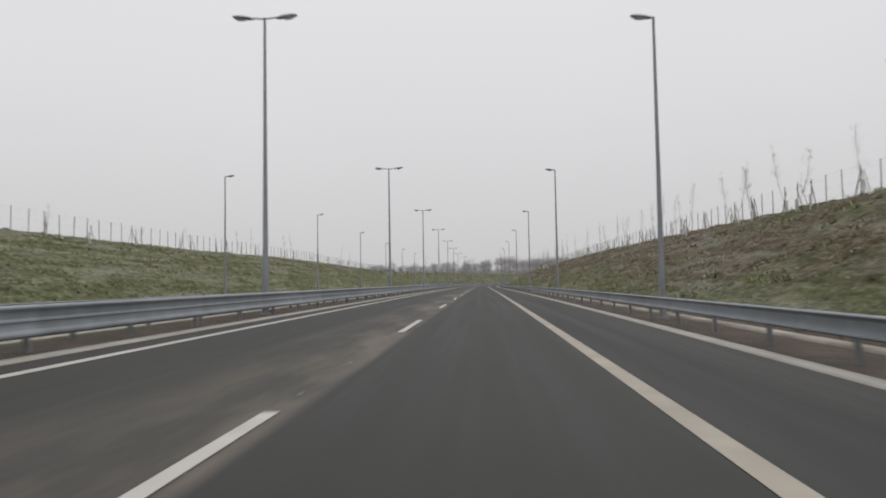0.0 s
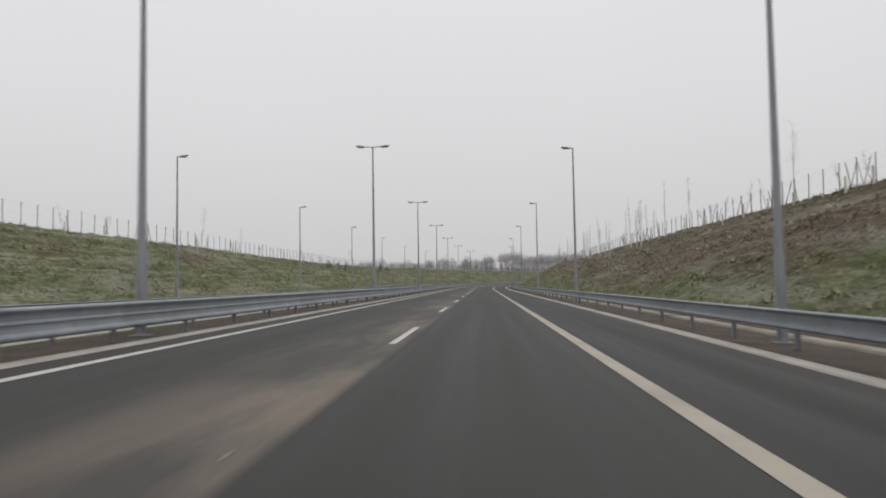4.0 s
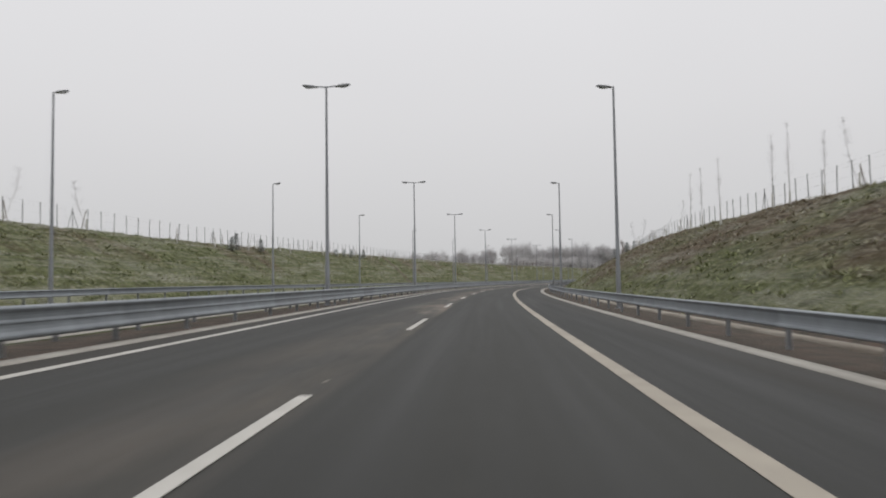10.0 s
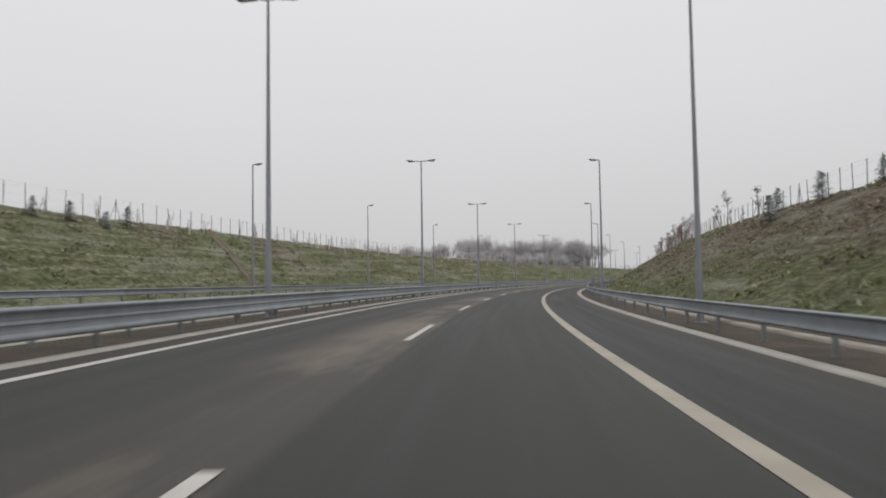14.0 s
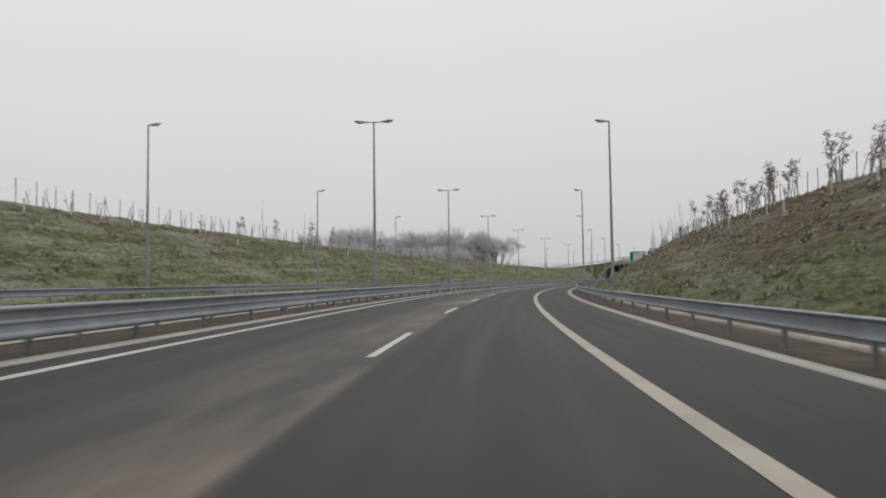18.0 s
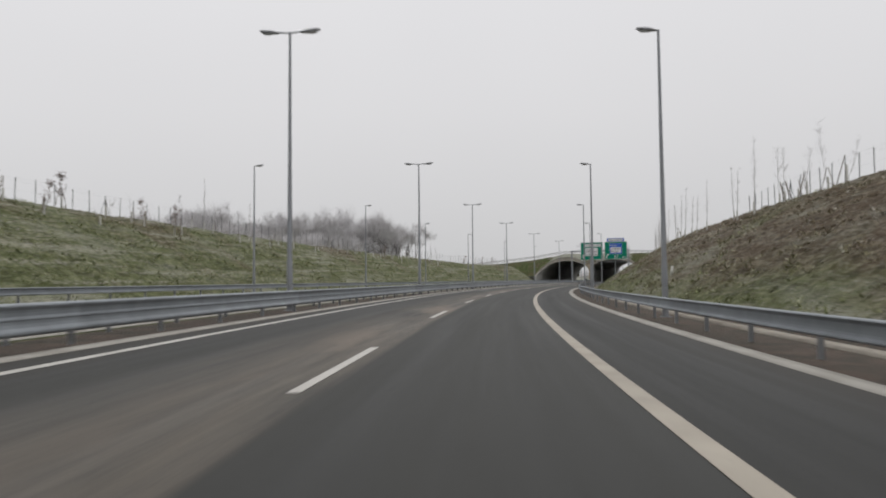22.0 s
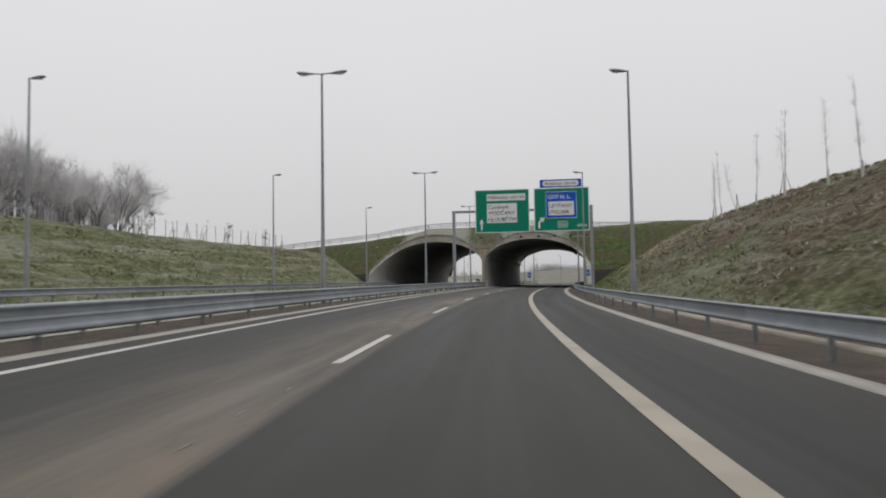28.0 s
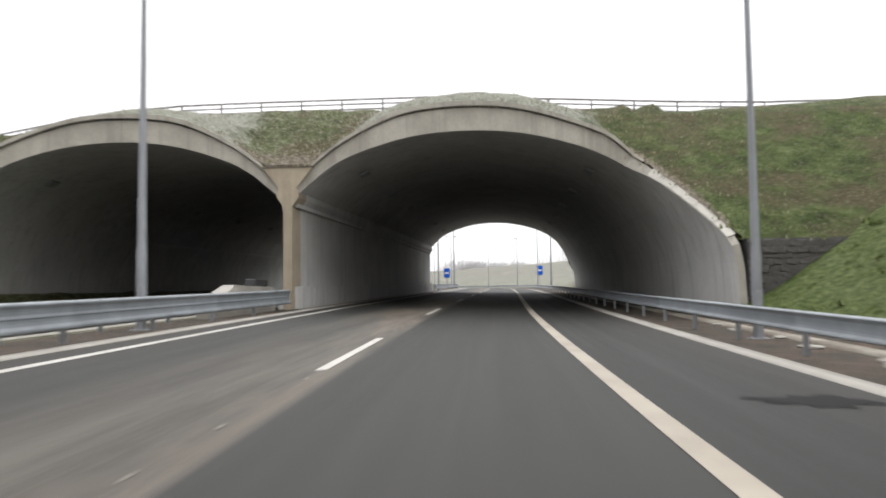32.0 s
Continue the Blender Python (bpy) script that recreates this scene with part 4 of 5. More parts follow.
# railing over the arches
rail = thing("bridge_railing", "brown-grey steel railing along the overpass edge", "railing")
RAIL_S = BRIDGE + 8.5
pts = [(l, rail_z(l)) for l in np.arange(-60, 24.1, 2.1)]
bm = bmesh.new()
box(bm, -0.035, 0.035, -0.035, 0.035, -1.3, 0.03)
post_me = bpy.data.meshes.new("post")
bm.to_mesh(post_me)
bm.free()
post_me.materials.append(M_RAIL)
for l, z in pts:
    share("post", post_me, rail, stand(RAIL_S, l, z))
for dz, r in ((0.0, 0.055), (-0.24, 0.045), (-0.5, 0.045)):
    for i in range(len(pts) - 1):
        bm = bmesh.new()
        rod(bm, place(RAIL_S, pts[i][0], pts[i][1] + dz), place(RAIL_S, pts[i + 1][0], pts[i + 1][1] + dz), r, None, 6)
        part("rail", bm, M_RAIL, rail)


# ---------------------------------------------------------------- sign gantry
def lettering(text, size, mat, name, parent, m, width=None):
    cu = bpy.data.curves.new(name, "FONT")
    cu.body, cu.size, cu.extrude, cu.offset = text, size, 0.003, 0.0 if text.startswith("M") else 0.005
    cu.resolution_u = 3
    tmp = bpy.data.objects.new(name, cu)
    scene.collection.objects.link(tmp)
    me = bpy.data.meshes.new_from_object(tmp.evaluated_get(bpy.context.evaluated_depsgraph_get()))
    bpy.data.objects.remove(tmp)
    me.materials.clear()
    me.materials.append(mat)
    xs = [v.co.x for v in me.vertices]
    k = width / (max(xs) - min(xs)) if width else 1.0
    ob = new(name, me)
    ob.parent = parent
    ob.matrix_basis = m @ Matrix.Translation((-min(xs) * k, 0, 0)) @ Matrix.Diagonal((k, 1, 1, 1))
    return ob


def plate(name, x0, x1, z0, z1, y, mat, parent, radius=0.12, thick=0.03):
    """An upright plate with rounded corners that faces -y."""
    out = []
    for cx, cz, a0 in ((x1 - radius, z1 - radius, 0), (x0 + radius, z1 - radius, 90), (x0 + radius, z0 + radius, 180), (x1 - radius, z0 + radius, 270)):
        for i in range(5):
            a = radians(a0 + 22.5 * i)
            out.append((cx + radius * math.cos(a), cz + radius * math.sin(a)))
    n = len(out)
    v = [(x, y, z) for x, z in out] + [(x, y + thick, z) for x, z in out]
    f = [tuple(range(n))] + [tuple(range(2 * n - 1, n - 1, -1))] + [(i, n + i, n + (i + 1) % n, (i + 1) % n) for i in range(n)]
    return mesh_ob(name, v, f, mat, parent)


FACE = Matrix.Rotation(radians(90), 4, "X")


def write(text, x, z, y, size, mat, parent, width=None):
    return lettering(text, size, mat, "lettering", parent, Matrix.Translation((x, y, z)) @ FACE, width)


def arrow(name, pts, y, parent):
    v = [(x, y, z) for x, z in pts] + [(x, y + 0.004, z) for x, z in pts]
    n = len(pts)
    return mesh_ob(name, v, [tuple(range(n)), tuple(range(2 * n - 1, n - 1, -1))] + [(i, n + i, n + (i + 1) % n, (i + 1) % n) for i in range(n)], M_WHITE, parent)


GANTRY = 751.5
gantry = thing("sign_gantry", "grey steel portal frame that carries the overhead direction signs", "gantry", "", stand(GANTRY, 0, -0.08))
for x, z0, z1 in ((-5.67, 0.05, 9.1), (9.72, -0.3, 9.35)):
    bm = bmesh.new()
    box(bm, x - 0.17, x + 0.17, 0.05, 0.40, z0 - 0.4, z1, 0.02)
    part("post", bm, M_POLE, gantry)
    bm = bmesh.new()
    box(bm, x - 0.42, x + 0.42, -0.2, 0.65, z0 - 0.5, z0 + 0.12, 0.03)
    part("footing", bm, M_STRIP, gantry, "pale concrete footing")
    bm = bmesh.new()
    box(bm, x - 0.26, x + 0.26, -0.04, 0.5, z0 + 0.12, z0 + 0.16)
    part("base_plate", bm, M_POST, gantry)
bm = bmesh.new()
box(bm, -5.86, 9.9, 0.08, 0.38, 8.86, 9.12, 0.02)
part("beam", bm, M_POLE, gantry)


def sign_panel(name, label, x0, x1, z0, z1):
    root = thing(name, label, "road sign", "overhead signs on the gantry", stand(GANTRY, 0, -0.08))
    plate("backing", x0, x1, z0, z1, -0.10, M_BACK, root, 0.14, 0.08)
    plate("border", x0 + 0.01, x1 - 0.01, z0 + 0.01, z1 - 0.01, -0.108, M_WHITE, root, 0.13, 0.006)
    plate("face", x0 + 0.09, x1 - 0.09, z0 + 0.09, z1 - 0.09, -0.114, M_GREEN, root, 0.1, 0.005)
    for i in range(4):
        x = x0 + 0.7 + (x1 - x0 - 1.4) * i / 3
        bm = bmesh.new()
        box(bm, x - 0.03, x + 0.03, -0.03, 0.12, z0 + 0.05, z1 - 0.1)
        part("stiffener", bm, M_POST, root)
    return root


def light_rack(x0, x1, z, lamps, label):
    """The lighting rack under a sign: hangers, two rails and small flood lamps."""
    root = thing("sign_light_rack", label, "light rack", "light racks under the signs", stand(GANTRY, 0, -0.08))
    for y, dz in ((-0.25, -0.58), (-0.85, -0.72)):
        bm = bmesh.new()
        rod(bm, (x0, y, z + dz), (x1, y, z + dz), 0.028, None, 6)
        part("rail", bm, M_POST, root)
    for i in range(4):
        x = x0 + 0.35 + (x1 - x0 - 0.7) * i / 3
        bm = bmesh.new()
        rod(bm, (x, -0.02, z + 0.1), (x, -0.25, z - 0.60), 0.025, None, 6)
        rod(bm, (x, -0.2, z - 0.57), (x, -0.9, z - 0.73), 0.022, None, 6)
        part("hanger", bm, M_POST, root)
    for i in range(lamps):
        x = x0 + 0.45 + (x1 - x0 - 0.7) * i / (lamps - 1)
        bm = bmesh.new()
        box(bm, -0.13, 0.13, -0.10, 0.10, -0.09, 0.09, 0.02)
        bmesh.ops.transform(bm, matrix=Matrix.Translation((x, -0.85, z - 0.55)) @ Matrix.Rotation(radians(-40), 4, "X"), verts=bm.verts)
        part("flood_lamp", bm, M_LAMPBOX, root)
    return root


A = sign_panel("direction_sign", "green overhead sign with white panels and a straight arrow", -3.18, 2.92, 6.50, 11.36)
plate("panel", -1.86, 2.48, 10.10, 10.86, -0.122, M_WHITE, A, 0.05, 0.007)
write("Městský okruh", -1.70, 10.30, -0.124, 0.55, M_BLACK, A, 4.05)
plate("panel", -1.86, 1.52, 7.62, 9.80, -0.122, M_WHITE, A, 0.05, 0.007)
write("Centrum", -1.72, 9.20, -0.124, 0.58, M_BLACK, A, 2.3)
write("VYSOČANY", -1.70, 8.50, -0.124, 0.60, M_BLACK, A, 2.95)
write("HLOUBĚTÍN", -1.70, 7.78, -0.124, 0.60, M_BLACK, A, 3.1)
arrow("arrow", [(-2.56, 6.86), (-2.38, 6.86), (-2.38, 7.58), (-2.16, 7.52), (-2.47, 8.08), (-2.78, 7.52), (-2.56, 7.58)], -0.120, A)

B = sign_panel("direction_sign", "green overhead sign with a blue panel and a turning arrow", 3.42, 9.52, 6.50, 11.36)
plate("panel_border", 4.76, 8.14, 7.95, 10.92, -0.121, M_WHITE, B, 0.06, 0.006)
plate("panel", 4.80, 8.10, 7.99, 10.88, -0.126, M_BLUE, B, 0.05, 0.006)
write("ÚSTÍ N. L.", 5.0, 10.12, -0.128, 0.58, M_WHITE, B, 2.5)
plate("panel", 5.04, 7.84, 8.28, 9.82, -0.132, M_WHITE, B, 0.05, 0.007)
write("LETŇANY", 5.16, 9.14, -0.134, 0.58, M_BLACK, B, 2.56)
write("PROSEK", 5.18, 8.44, -0.134, 0.58, M_BLACK, B, 2.2)
plate("number_border", 6.0, 7.1, 6.90, 7.58, -0.121, M_WHITE, B, 0.12, 0.006)
plate("number_plate", 6.05, 7.05, 6.95, 7.53, -0.126, M_GREEN, B, 0.09, 0.006)
write("E55", 6.17, 7.08, -0.128, 0.46, M_WHITE, B, 0.76)
write("600 m", 8.18, 6.95, -0.120, 0.46, M_WHITE, B, 1.05)
arrow("arrow", [(3.88, 6.82), (4.08, 6.82), (4.08, 7.42), (4.14, 7.58), (4.28, 7.70), (4.38, 7.50), (4.62, 8.05), (4.02, 8.05), (4.18, 7.88), (3.96, 7.70), (3.88, 7.46)], -0.120, B)

P = thing("ring_road_sign", "blue name plate with a white panel above the green sign", "road sign", "overhead signs on the gantry", stand(GANTRY, 0, -0.08))
plate("backing", 4.12, 8.72, 11.40, 12.30, -0.10, M_BACK, P, 0.08, 0.06)
plate("face", 4.13, 8.71, 11.41, 12.29, -0.106, M_BLUE, P, 0.08, 0.006)
plate("panel", 4.42, 8.42, 11.54, 12.16, -0.112, M_WHITE, P, 0.3, 0.006)
write("Pražský okruh", 4.72, 11.70, -0.114, 0.42, M_BLACK, P, 3.4)
for x in (5.0, 7.8):
    bm = bmesh.new()
    box(bm, x - 0.03, x + 0.03, -0.04, 0.04, 10.6, 12.1)
    part("strut", bm, M_POST, P)
light_rack(-2.95, 2.2, 6.5, 3, "steel rack with three small flood lamps under the sign")
light_rack(3.45, 9.4, 6.5, 4, "steel rack with four small flood lamps under the sign")


# blue boards beyond the arches
def blue_board(s, l, z, k):
    root = thing("exit_board", "small blue and white road board on a post past the arches", "road sign", "blue boards past the arches", stand(s, l))
    plate("face", -0.62 * k, 0.62 * k, z - k, z + k, 0.0, M_BLUE, root, 0.08, 0.04)
    plate("panel", -0.42 * k, 0.42 * k, z - 0.15 * k, z + 0.15 * k, -0.006, M_WHITE, root, 0.03, 0.006)
    bm = bmesh.new()
    rod(bm, (0, 0.06, -0.3), (0, 0.06, z + 0.9 * k), 0.04, None, 8)
    part("post", bm, M_POLE, root)


blue_board(855, -4.9, 2.3, 0.6)
blue_board(893, 8.8, 3.05, 0.8)


# sloping concrete end of the barrier in front of the pier
bm = bmesh.new()
vs = [bm.verts.new(c) for c in ((-0.3, 0, -0.3), (0.3, 0, -0.3), (0.3, 0, 0.45), (-0.3, 0, 0.45), (-0.3, 7, -0.3), (0.3, 7, -0.3), (0.22, 7, 1.05), (-0.22, 7, 1.05), (-0.22, 2.2, 1.05), (0.22, 2.2, 1.05))]
for q in ((0, 1, 2, 3), (1, 5, 6, 9, 2), (0, 3, 8, 7, 4), (2, 9, 8, 3), (9, 6, 7, 8), (4, 7, 6, 5)):
    bm.faces.new([vs[i] for i in q])
block = thing("barrier_end", "pale concrete barrier end before the middle pier", "barrier", "", stand(BRIDGE - 8, -6.45, MEDIAN))
part("block", bm, M_STRIP, block)
bm = bmesh.new()
box(bm, -0.2, 0.2, 4.6, 6.2, 1.05, 1.32, 0.03)
part("cover_box", bm, M_LAMPBOX, block, "dark cover box")


# ---------------------------------------------------------------- fences along both crests
bm = bmesh.new()
rod(bm, (0, 0, -0.4), (0, 0, 2.0), 0.031, 0.029, 6)
fence_post = bpy.data.meshes.new("post")
bm.to_mesh(fence_post)
bm.free()
fence_post.materials.append(M_FENCE)
bm = bmesh.new()
rod(bm, (0, 0.02, 1.75), (0, 1.05, -0.1), 0.022, None, 6)
fence_brace = bpy.data.meshes.new("brace")
bm.to_mesh(fence_brace)
bm.free()
fence_brace.materials.append(M_FENCE)


def fence(l, s0, s1):
    rnd = random.Random(int(abs(l)))
    s = s0
    while s < s1:
        e = min(s + 94.0, s1)
        root = thing("wire_fence", "thin dark metal fence posts with slack wire along the crest", "fence", "fences on the crests", stand(s, l, ground_z(s, l)))
        inv = root.matrix_basis.inverted()
        t, last, i = s, None, 0
        while t < e:
            z = ground_z(t, l)
            m = stand(t, l, z) @ Matrix.Rotation(radians(rnd.uniform(-1.6, 1.6)), 4, "X") @ Matrix.Rotation(radians(rnd.uniform(-1.6, 1.6)), 4, "Y")
            share("post", fence_post, root, inv @ m)
            if i % 13 == 6:
                share("brace", fence_brace, root, inv @ m)
                share("brace", fence_brace, root, inv @ m @ Matrix.Rotation(math.pi, 4, "Z"))
            t += 2.35
            i += 1
        for h in (0.5, 1.1, 1.7, 1.95):
            bm = bmesh.new()
            q = s
            while q < e - 2.35:
                rod(bm, place(q, l, ground_z(q, l) + h), place(q + 4.7, l, ground_z(q + 4.7, l) + h), 0.003, None, 3)
                q += 4.7
            bmesh.ops.transform(bm, matrix=inv, verts=bm.verts)
            part("wire", bm, M_FENCE, root)
        s = e


fence(23.3, -25, 600)
fence(-32.6, -25, 770)


# ---------------------------------------------------------------- young trees
def ribbon_tree(rnd, height, lean, branches, leaf, mats, twig_len=0.9, trunk_r=0.022, bend=0.2):
    """Trunk, branches and withered leaves of one young tree, as three meshes."""
    pts = []
    a = rnd.uniform(0, 6.28)
    for i in range(9):
        t = i / 8
        pts.append(Vector((math.cos(a) * (lean * t + bend * math.sin(t * 2.6) * 0.3), math.sin(a) * (lean * t + bend * math.sin(t * 2.6) * 0.3), height * t)))
    tr_bm, last = bmesh.new(), None
    for i in range(9):
        r = trunk_r * (1 - i / 9.5)
        ring = [tr_bm.verts.new(pts[i] + Vector((math.cos(1.2566 * j) * r, math.sin(1.2566 * j) * r, 0))) for j in range(5)]
        for j in range(5):
            if last:
                tr_bm.faces.new((last[j], last[(j + 1) % 5], ring[(j + 1) % 5], ring[j]))
        last = ring
    tr_bm.faces.new(last)
    br_bm, lf_bm = bmesh.new(), bmesh.new()
    for b in range(branches):
        t = rnd.uniform(0.32, 1.0)
        k = min(int(t * 8), 7)
        p = pts[k].lerp(pts[k + 1], t * 8 - k)
        az = rnd.uniform(0, 6.28)
        ln = twig_len * rnd.uniform(0.4, 1.0) * (1.15 - 0.6 * t)
        up = rnd.uniform(0.35, 1.0)
        q = p + Vector((math.cos(az) * ln * 0.6, math.sin(az) * ln * 0.6, up * ln * 0.7))
        rod(br_bm, p, q, 0.0055, 0.0025, 3)
        for _ in range(3):
            u = rnd.uniform(0.3, 1)
            o = p.lerp(q, u)
            e = o + Vector((rnd.uniform(-.2, .2), rnd.uniform(-.2, .2), rnd.uniform(0.0, 0.28)))
            rod(br_bm, o, e, 0.004, 0.002, 3)
            for _ in range(leaf):
                c = o.lerp(e, rnd.uniform(0.2, 1)) + Vector((rnd.uniform(-.08, .08),) * 3)
                d = Vector((rnd.uniform(-1, 1), rnd.uniform(-1, 1), rnd.uniform(-1, .2))).normalized() * rnd.uniform(0.05, 0.10)
                w = d.cross(Vector((rnd.uniform(-1, 1), rnd.uniform(-1, 1), 0.6))).normalized() * 0.045
                vs = [lf_bm.verts.new(x) for x in (c, c + d * 0.5 + w, c + d, c + d * 0.5 - w)]
                lf_bm.faces.new(vs)
    return tr_bm, br_bm, lf_bm


def stake_set(rnd, root, diag=2):
    for i in range(diag):
        a = rnd.uniform(0, 6.28)
        bm = bmesh.new()
        rod(bm, (math.cos(a) * 0.55, math.sin(a) * 0.55, -0.2), (math.cos(a) * 0.06, math.sin(a) * 0.06, 1.45), 0.025, 0.023, 6)
        part("stake", bm, M_STAKE, root)
    bm = bmesh.new()
    rod(bm, (0, 0, -0.1), (0, 0, rnd.uniform(0.7, 1.0)), 0.07, 0.065, 8)
    part("trunk_guard", bm, M_GUARD, root, "pale protective sleeve")


def sapling(seed, kind):
    rnd = random.Random(seed)
    if kind == "tall":
        root = thing("sapling", "tall thin leafless sapling with a pale sleeve", "sapling", "young trees on the crests")
        t, b, l = ribbon_tree(rnd, rnd.uniform(4.2, 5.2), rnd.uniform(0.0, 0.22), 36, 0, None, 0.55, 0.036, 0.1)
    elif kind == "bent":
        root = thing("sapling", "leaning bare sapling tied to slanted stakes", "sapling", "young trees on the crests")
        t, b, l = ribbon_tree(rnd, rnd.uniform(3.6, 4.7), rnd.uniform(0.5, 1.2), 30, 0, None, 0.9, 0.024, 0.8)
    elif kind == "whip":
        root = thing("sapling", "short leafless whip with a slanted stake", "sapling", "young trees on the crests")
        t, b, l = ribbon_tree(rnd, rnd.uniform(1.6, 2.4), rnd.uniform(0.2, 0.7), 12, 0, None, 0.6, 0.018, 0.5)
    else:
        root = thing("sapling", "staked young tree with withered reddish-brown leaves", "sapling", "young trees on the crests")
        t, b, l = ribbon_tree(rnd, rnd.uniform(2.1, 2.9), rnd.uniform(0.1, 0.45), 24, 4, None, 1.0, 0.028, 0.4)
    part("trunk", t, M_TWIG if kind in ("tall", "bent") else M_BARK, root)
    tagged(part("crown", b, M_TWIG, root), "fine frosted twigs", "", "", "stuff")
    if kind == "leafy":
        tagged(part("foliage", l, M_LEAF, root), "withered reddish leaves", "", "", "stuff")
    else:
        l.free()
    stake_set(rnd, root, {"whip": 1, "tall": 0}.get(kind, 2))
    return root


def conifer(seed):
    rnd = random.Random(seed)
    root = thing("young_spruce", "small frosted young spruce on the bank", "conifer", "young spruces on the banks")
    h = rnd.uniform(1.5, 2.0)
    bm = bmesh.new()
    rod(bm, (0, 0, -0.1), (0, 0, h), 0.03, 0.008, 6)
    part("trunk", bm, M_BARK, root)
    bm = bmesh.new()
    z = 0.18
    while z < h - 0.05:
        r = (0.78 * (1 - z / h) ** 0.7 + 0.07) * rnd.uniform(0.8, 1.1)
        n = int(7 + 10 * r)
        for i in range(n):
            a = rnd.uniform(0, 6.28)
            ln = r * rnd.uniform(0.6, 1.15)
            p, q = Vector((0, 0, z)), Vector((math.cos(a) * ln, math.sin(a) * ln, z - ln * 0.10 + rnd.uniform(-.10, .16)))
            for k in range(5):
                c = p.lerp(q, 0.2 + 0.2 * k)
                side = Vector((-math.sin(a), math.cos(a), rnd.uniform(-.3, .5))) * (0.10 * (1.1 - k * 0.14)) * rnd.choice((-1, 1))
                f = (q - p).normalized() * 0.09
                bm.faces.new([bm.verts.new(x) for x in (c - f * 0.4, c + side + f * 0.3, c + f + side * 0.5)])
                bm.faces.new([bm.verts.new(x) for x in (c - f * 0.4, c - side + f * 0.3, c + f - side * 0.5)])
        z += 0.10
    tagged(part("foliage", bm, M_NEEDLE, root), "frosted grey-green needles", "", "", "stuff")
    return root


MODELS = {k: [sapling(100 * j + i, k) for i in range(4)] for j, k in enumerate(("tall", "bent", "whip", "leafy"))}
SPRUCES = [conifer(40 + i) for i in range(4)]
FIRST = set()


def plant(ob, s, l, rnd, size=1.0):
    m = stand(s, l, ground_z(s, l) - 0.03) @ Matrix.Rotation(rnd.uniform(0, 6.28), 4, "Z") @ Matrix.Diagonal((size, size, size, 1))
    if ob.name in FIRST:
        ob = copy_thing(ob, m)
    FIRST.add(ob.name)
    ob.matrix_basis = m


rnd = random.Random(77)


def row(s0, s1, step, l, kinds, spread=0.8):
    s = s0
    while s < s1:
        k = rnd.choice(kinds)
        plant(rnd.choice(MODELS[k]), s + rnd.uniform(-.4, .4) * step, l + rnd.uniform(-spread, spread), rnd, rnd.uniform(0.85, 1.12))
        s += step * rnd.uniform(0.7, 1.3)


# near bank
row(40, 130, 3.4, 20.6, ["bent", "bent", "tall", "whip"])
row(130, 250, 3.8, 20.6, ["tall", "bent", "whip", "whip"])
row(180, 240, 7.0, 18.6, ["tall"])
row(250, 330, 7.5, 20.8, ["bent", "tall"])
row(330, 372, 9.0, 20.6, ["whip", "bent"])
row(395, 440, 4.5, 20.9, ["whip", "leafy"])
row(440, 518, 2.4, 21.2, ["leafy", "leafy", "leafy", "whip"], 1.1)
row(440, 515, 5.0, 19.0, ["leafy", "whip"], 0.8)
row(520, 580, 3.6, 20.8, ["bent", "bent", "whip"])
row(578, 735, 6.2, 19.6, ["tall"], 0.35)
row(640, 740, 14.0, 20.8, ["tall", "bent"], 0.4)
# far bank
row(60, 330, 8.5, -30.2, ["whip", "whip", "whip", "bent"])
row(330, 420, 6.5, -29.8, ["whip"])
row(420, 505, 3.1, -29.8, ["whip"], 0.7)
row(505, 700, 3.0, -29.4, ["bent", "whip", "whip", "leafy", "tall", "whip"], 1.4)
row(725, 765, 5.5, -30.3, ["leafy", "whip"], 0.6)
for s, l in ((257, -28.6), (261.3, -28.9), (265, -27.6), (269, -28.6), (274, -27.9), (329, -29.0), (332, -29.6), (339, -29.0), (375.5, -29.5), (380, -29.4), (384, -29.3), (388, -28.9), (392, -29.4),
             (373, 21.0), (380, 20.2), (384, 18.2), (391, 20.6), (531, 20.6)):
    plant(rnd.choice(SPRUCES), s, l, rnd, rnd.uniform(0.75, 1.15))


# ---------------------------------------------------------------- frosted grove behind the far bank
def stick(v, f, p, q, r0, r1):
    """A three-sided stick."""
    d = (q - p).normalized()
    x = d.cross(Vector((0.31, 0.77, 0.55))).normalized()
    y = d.cross(x)
    b = len(v)
    for o, r in ((p, r0), (q, r1)):
        for a in (0, 2.094, 4.189):
            v.append(o + x * (math.cos(a) * r) + y * (math.sin(a) * r))
    f += [(b, b + 1, b + 4, b + 3), (b + 1, b + 2, b + 5, b + 4), (b + 2, b, b + 3, b + 5)]


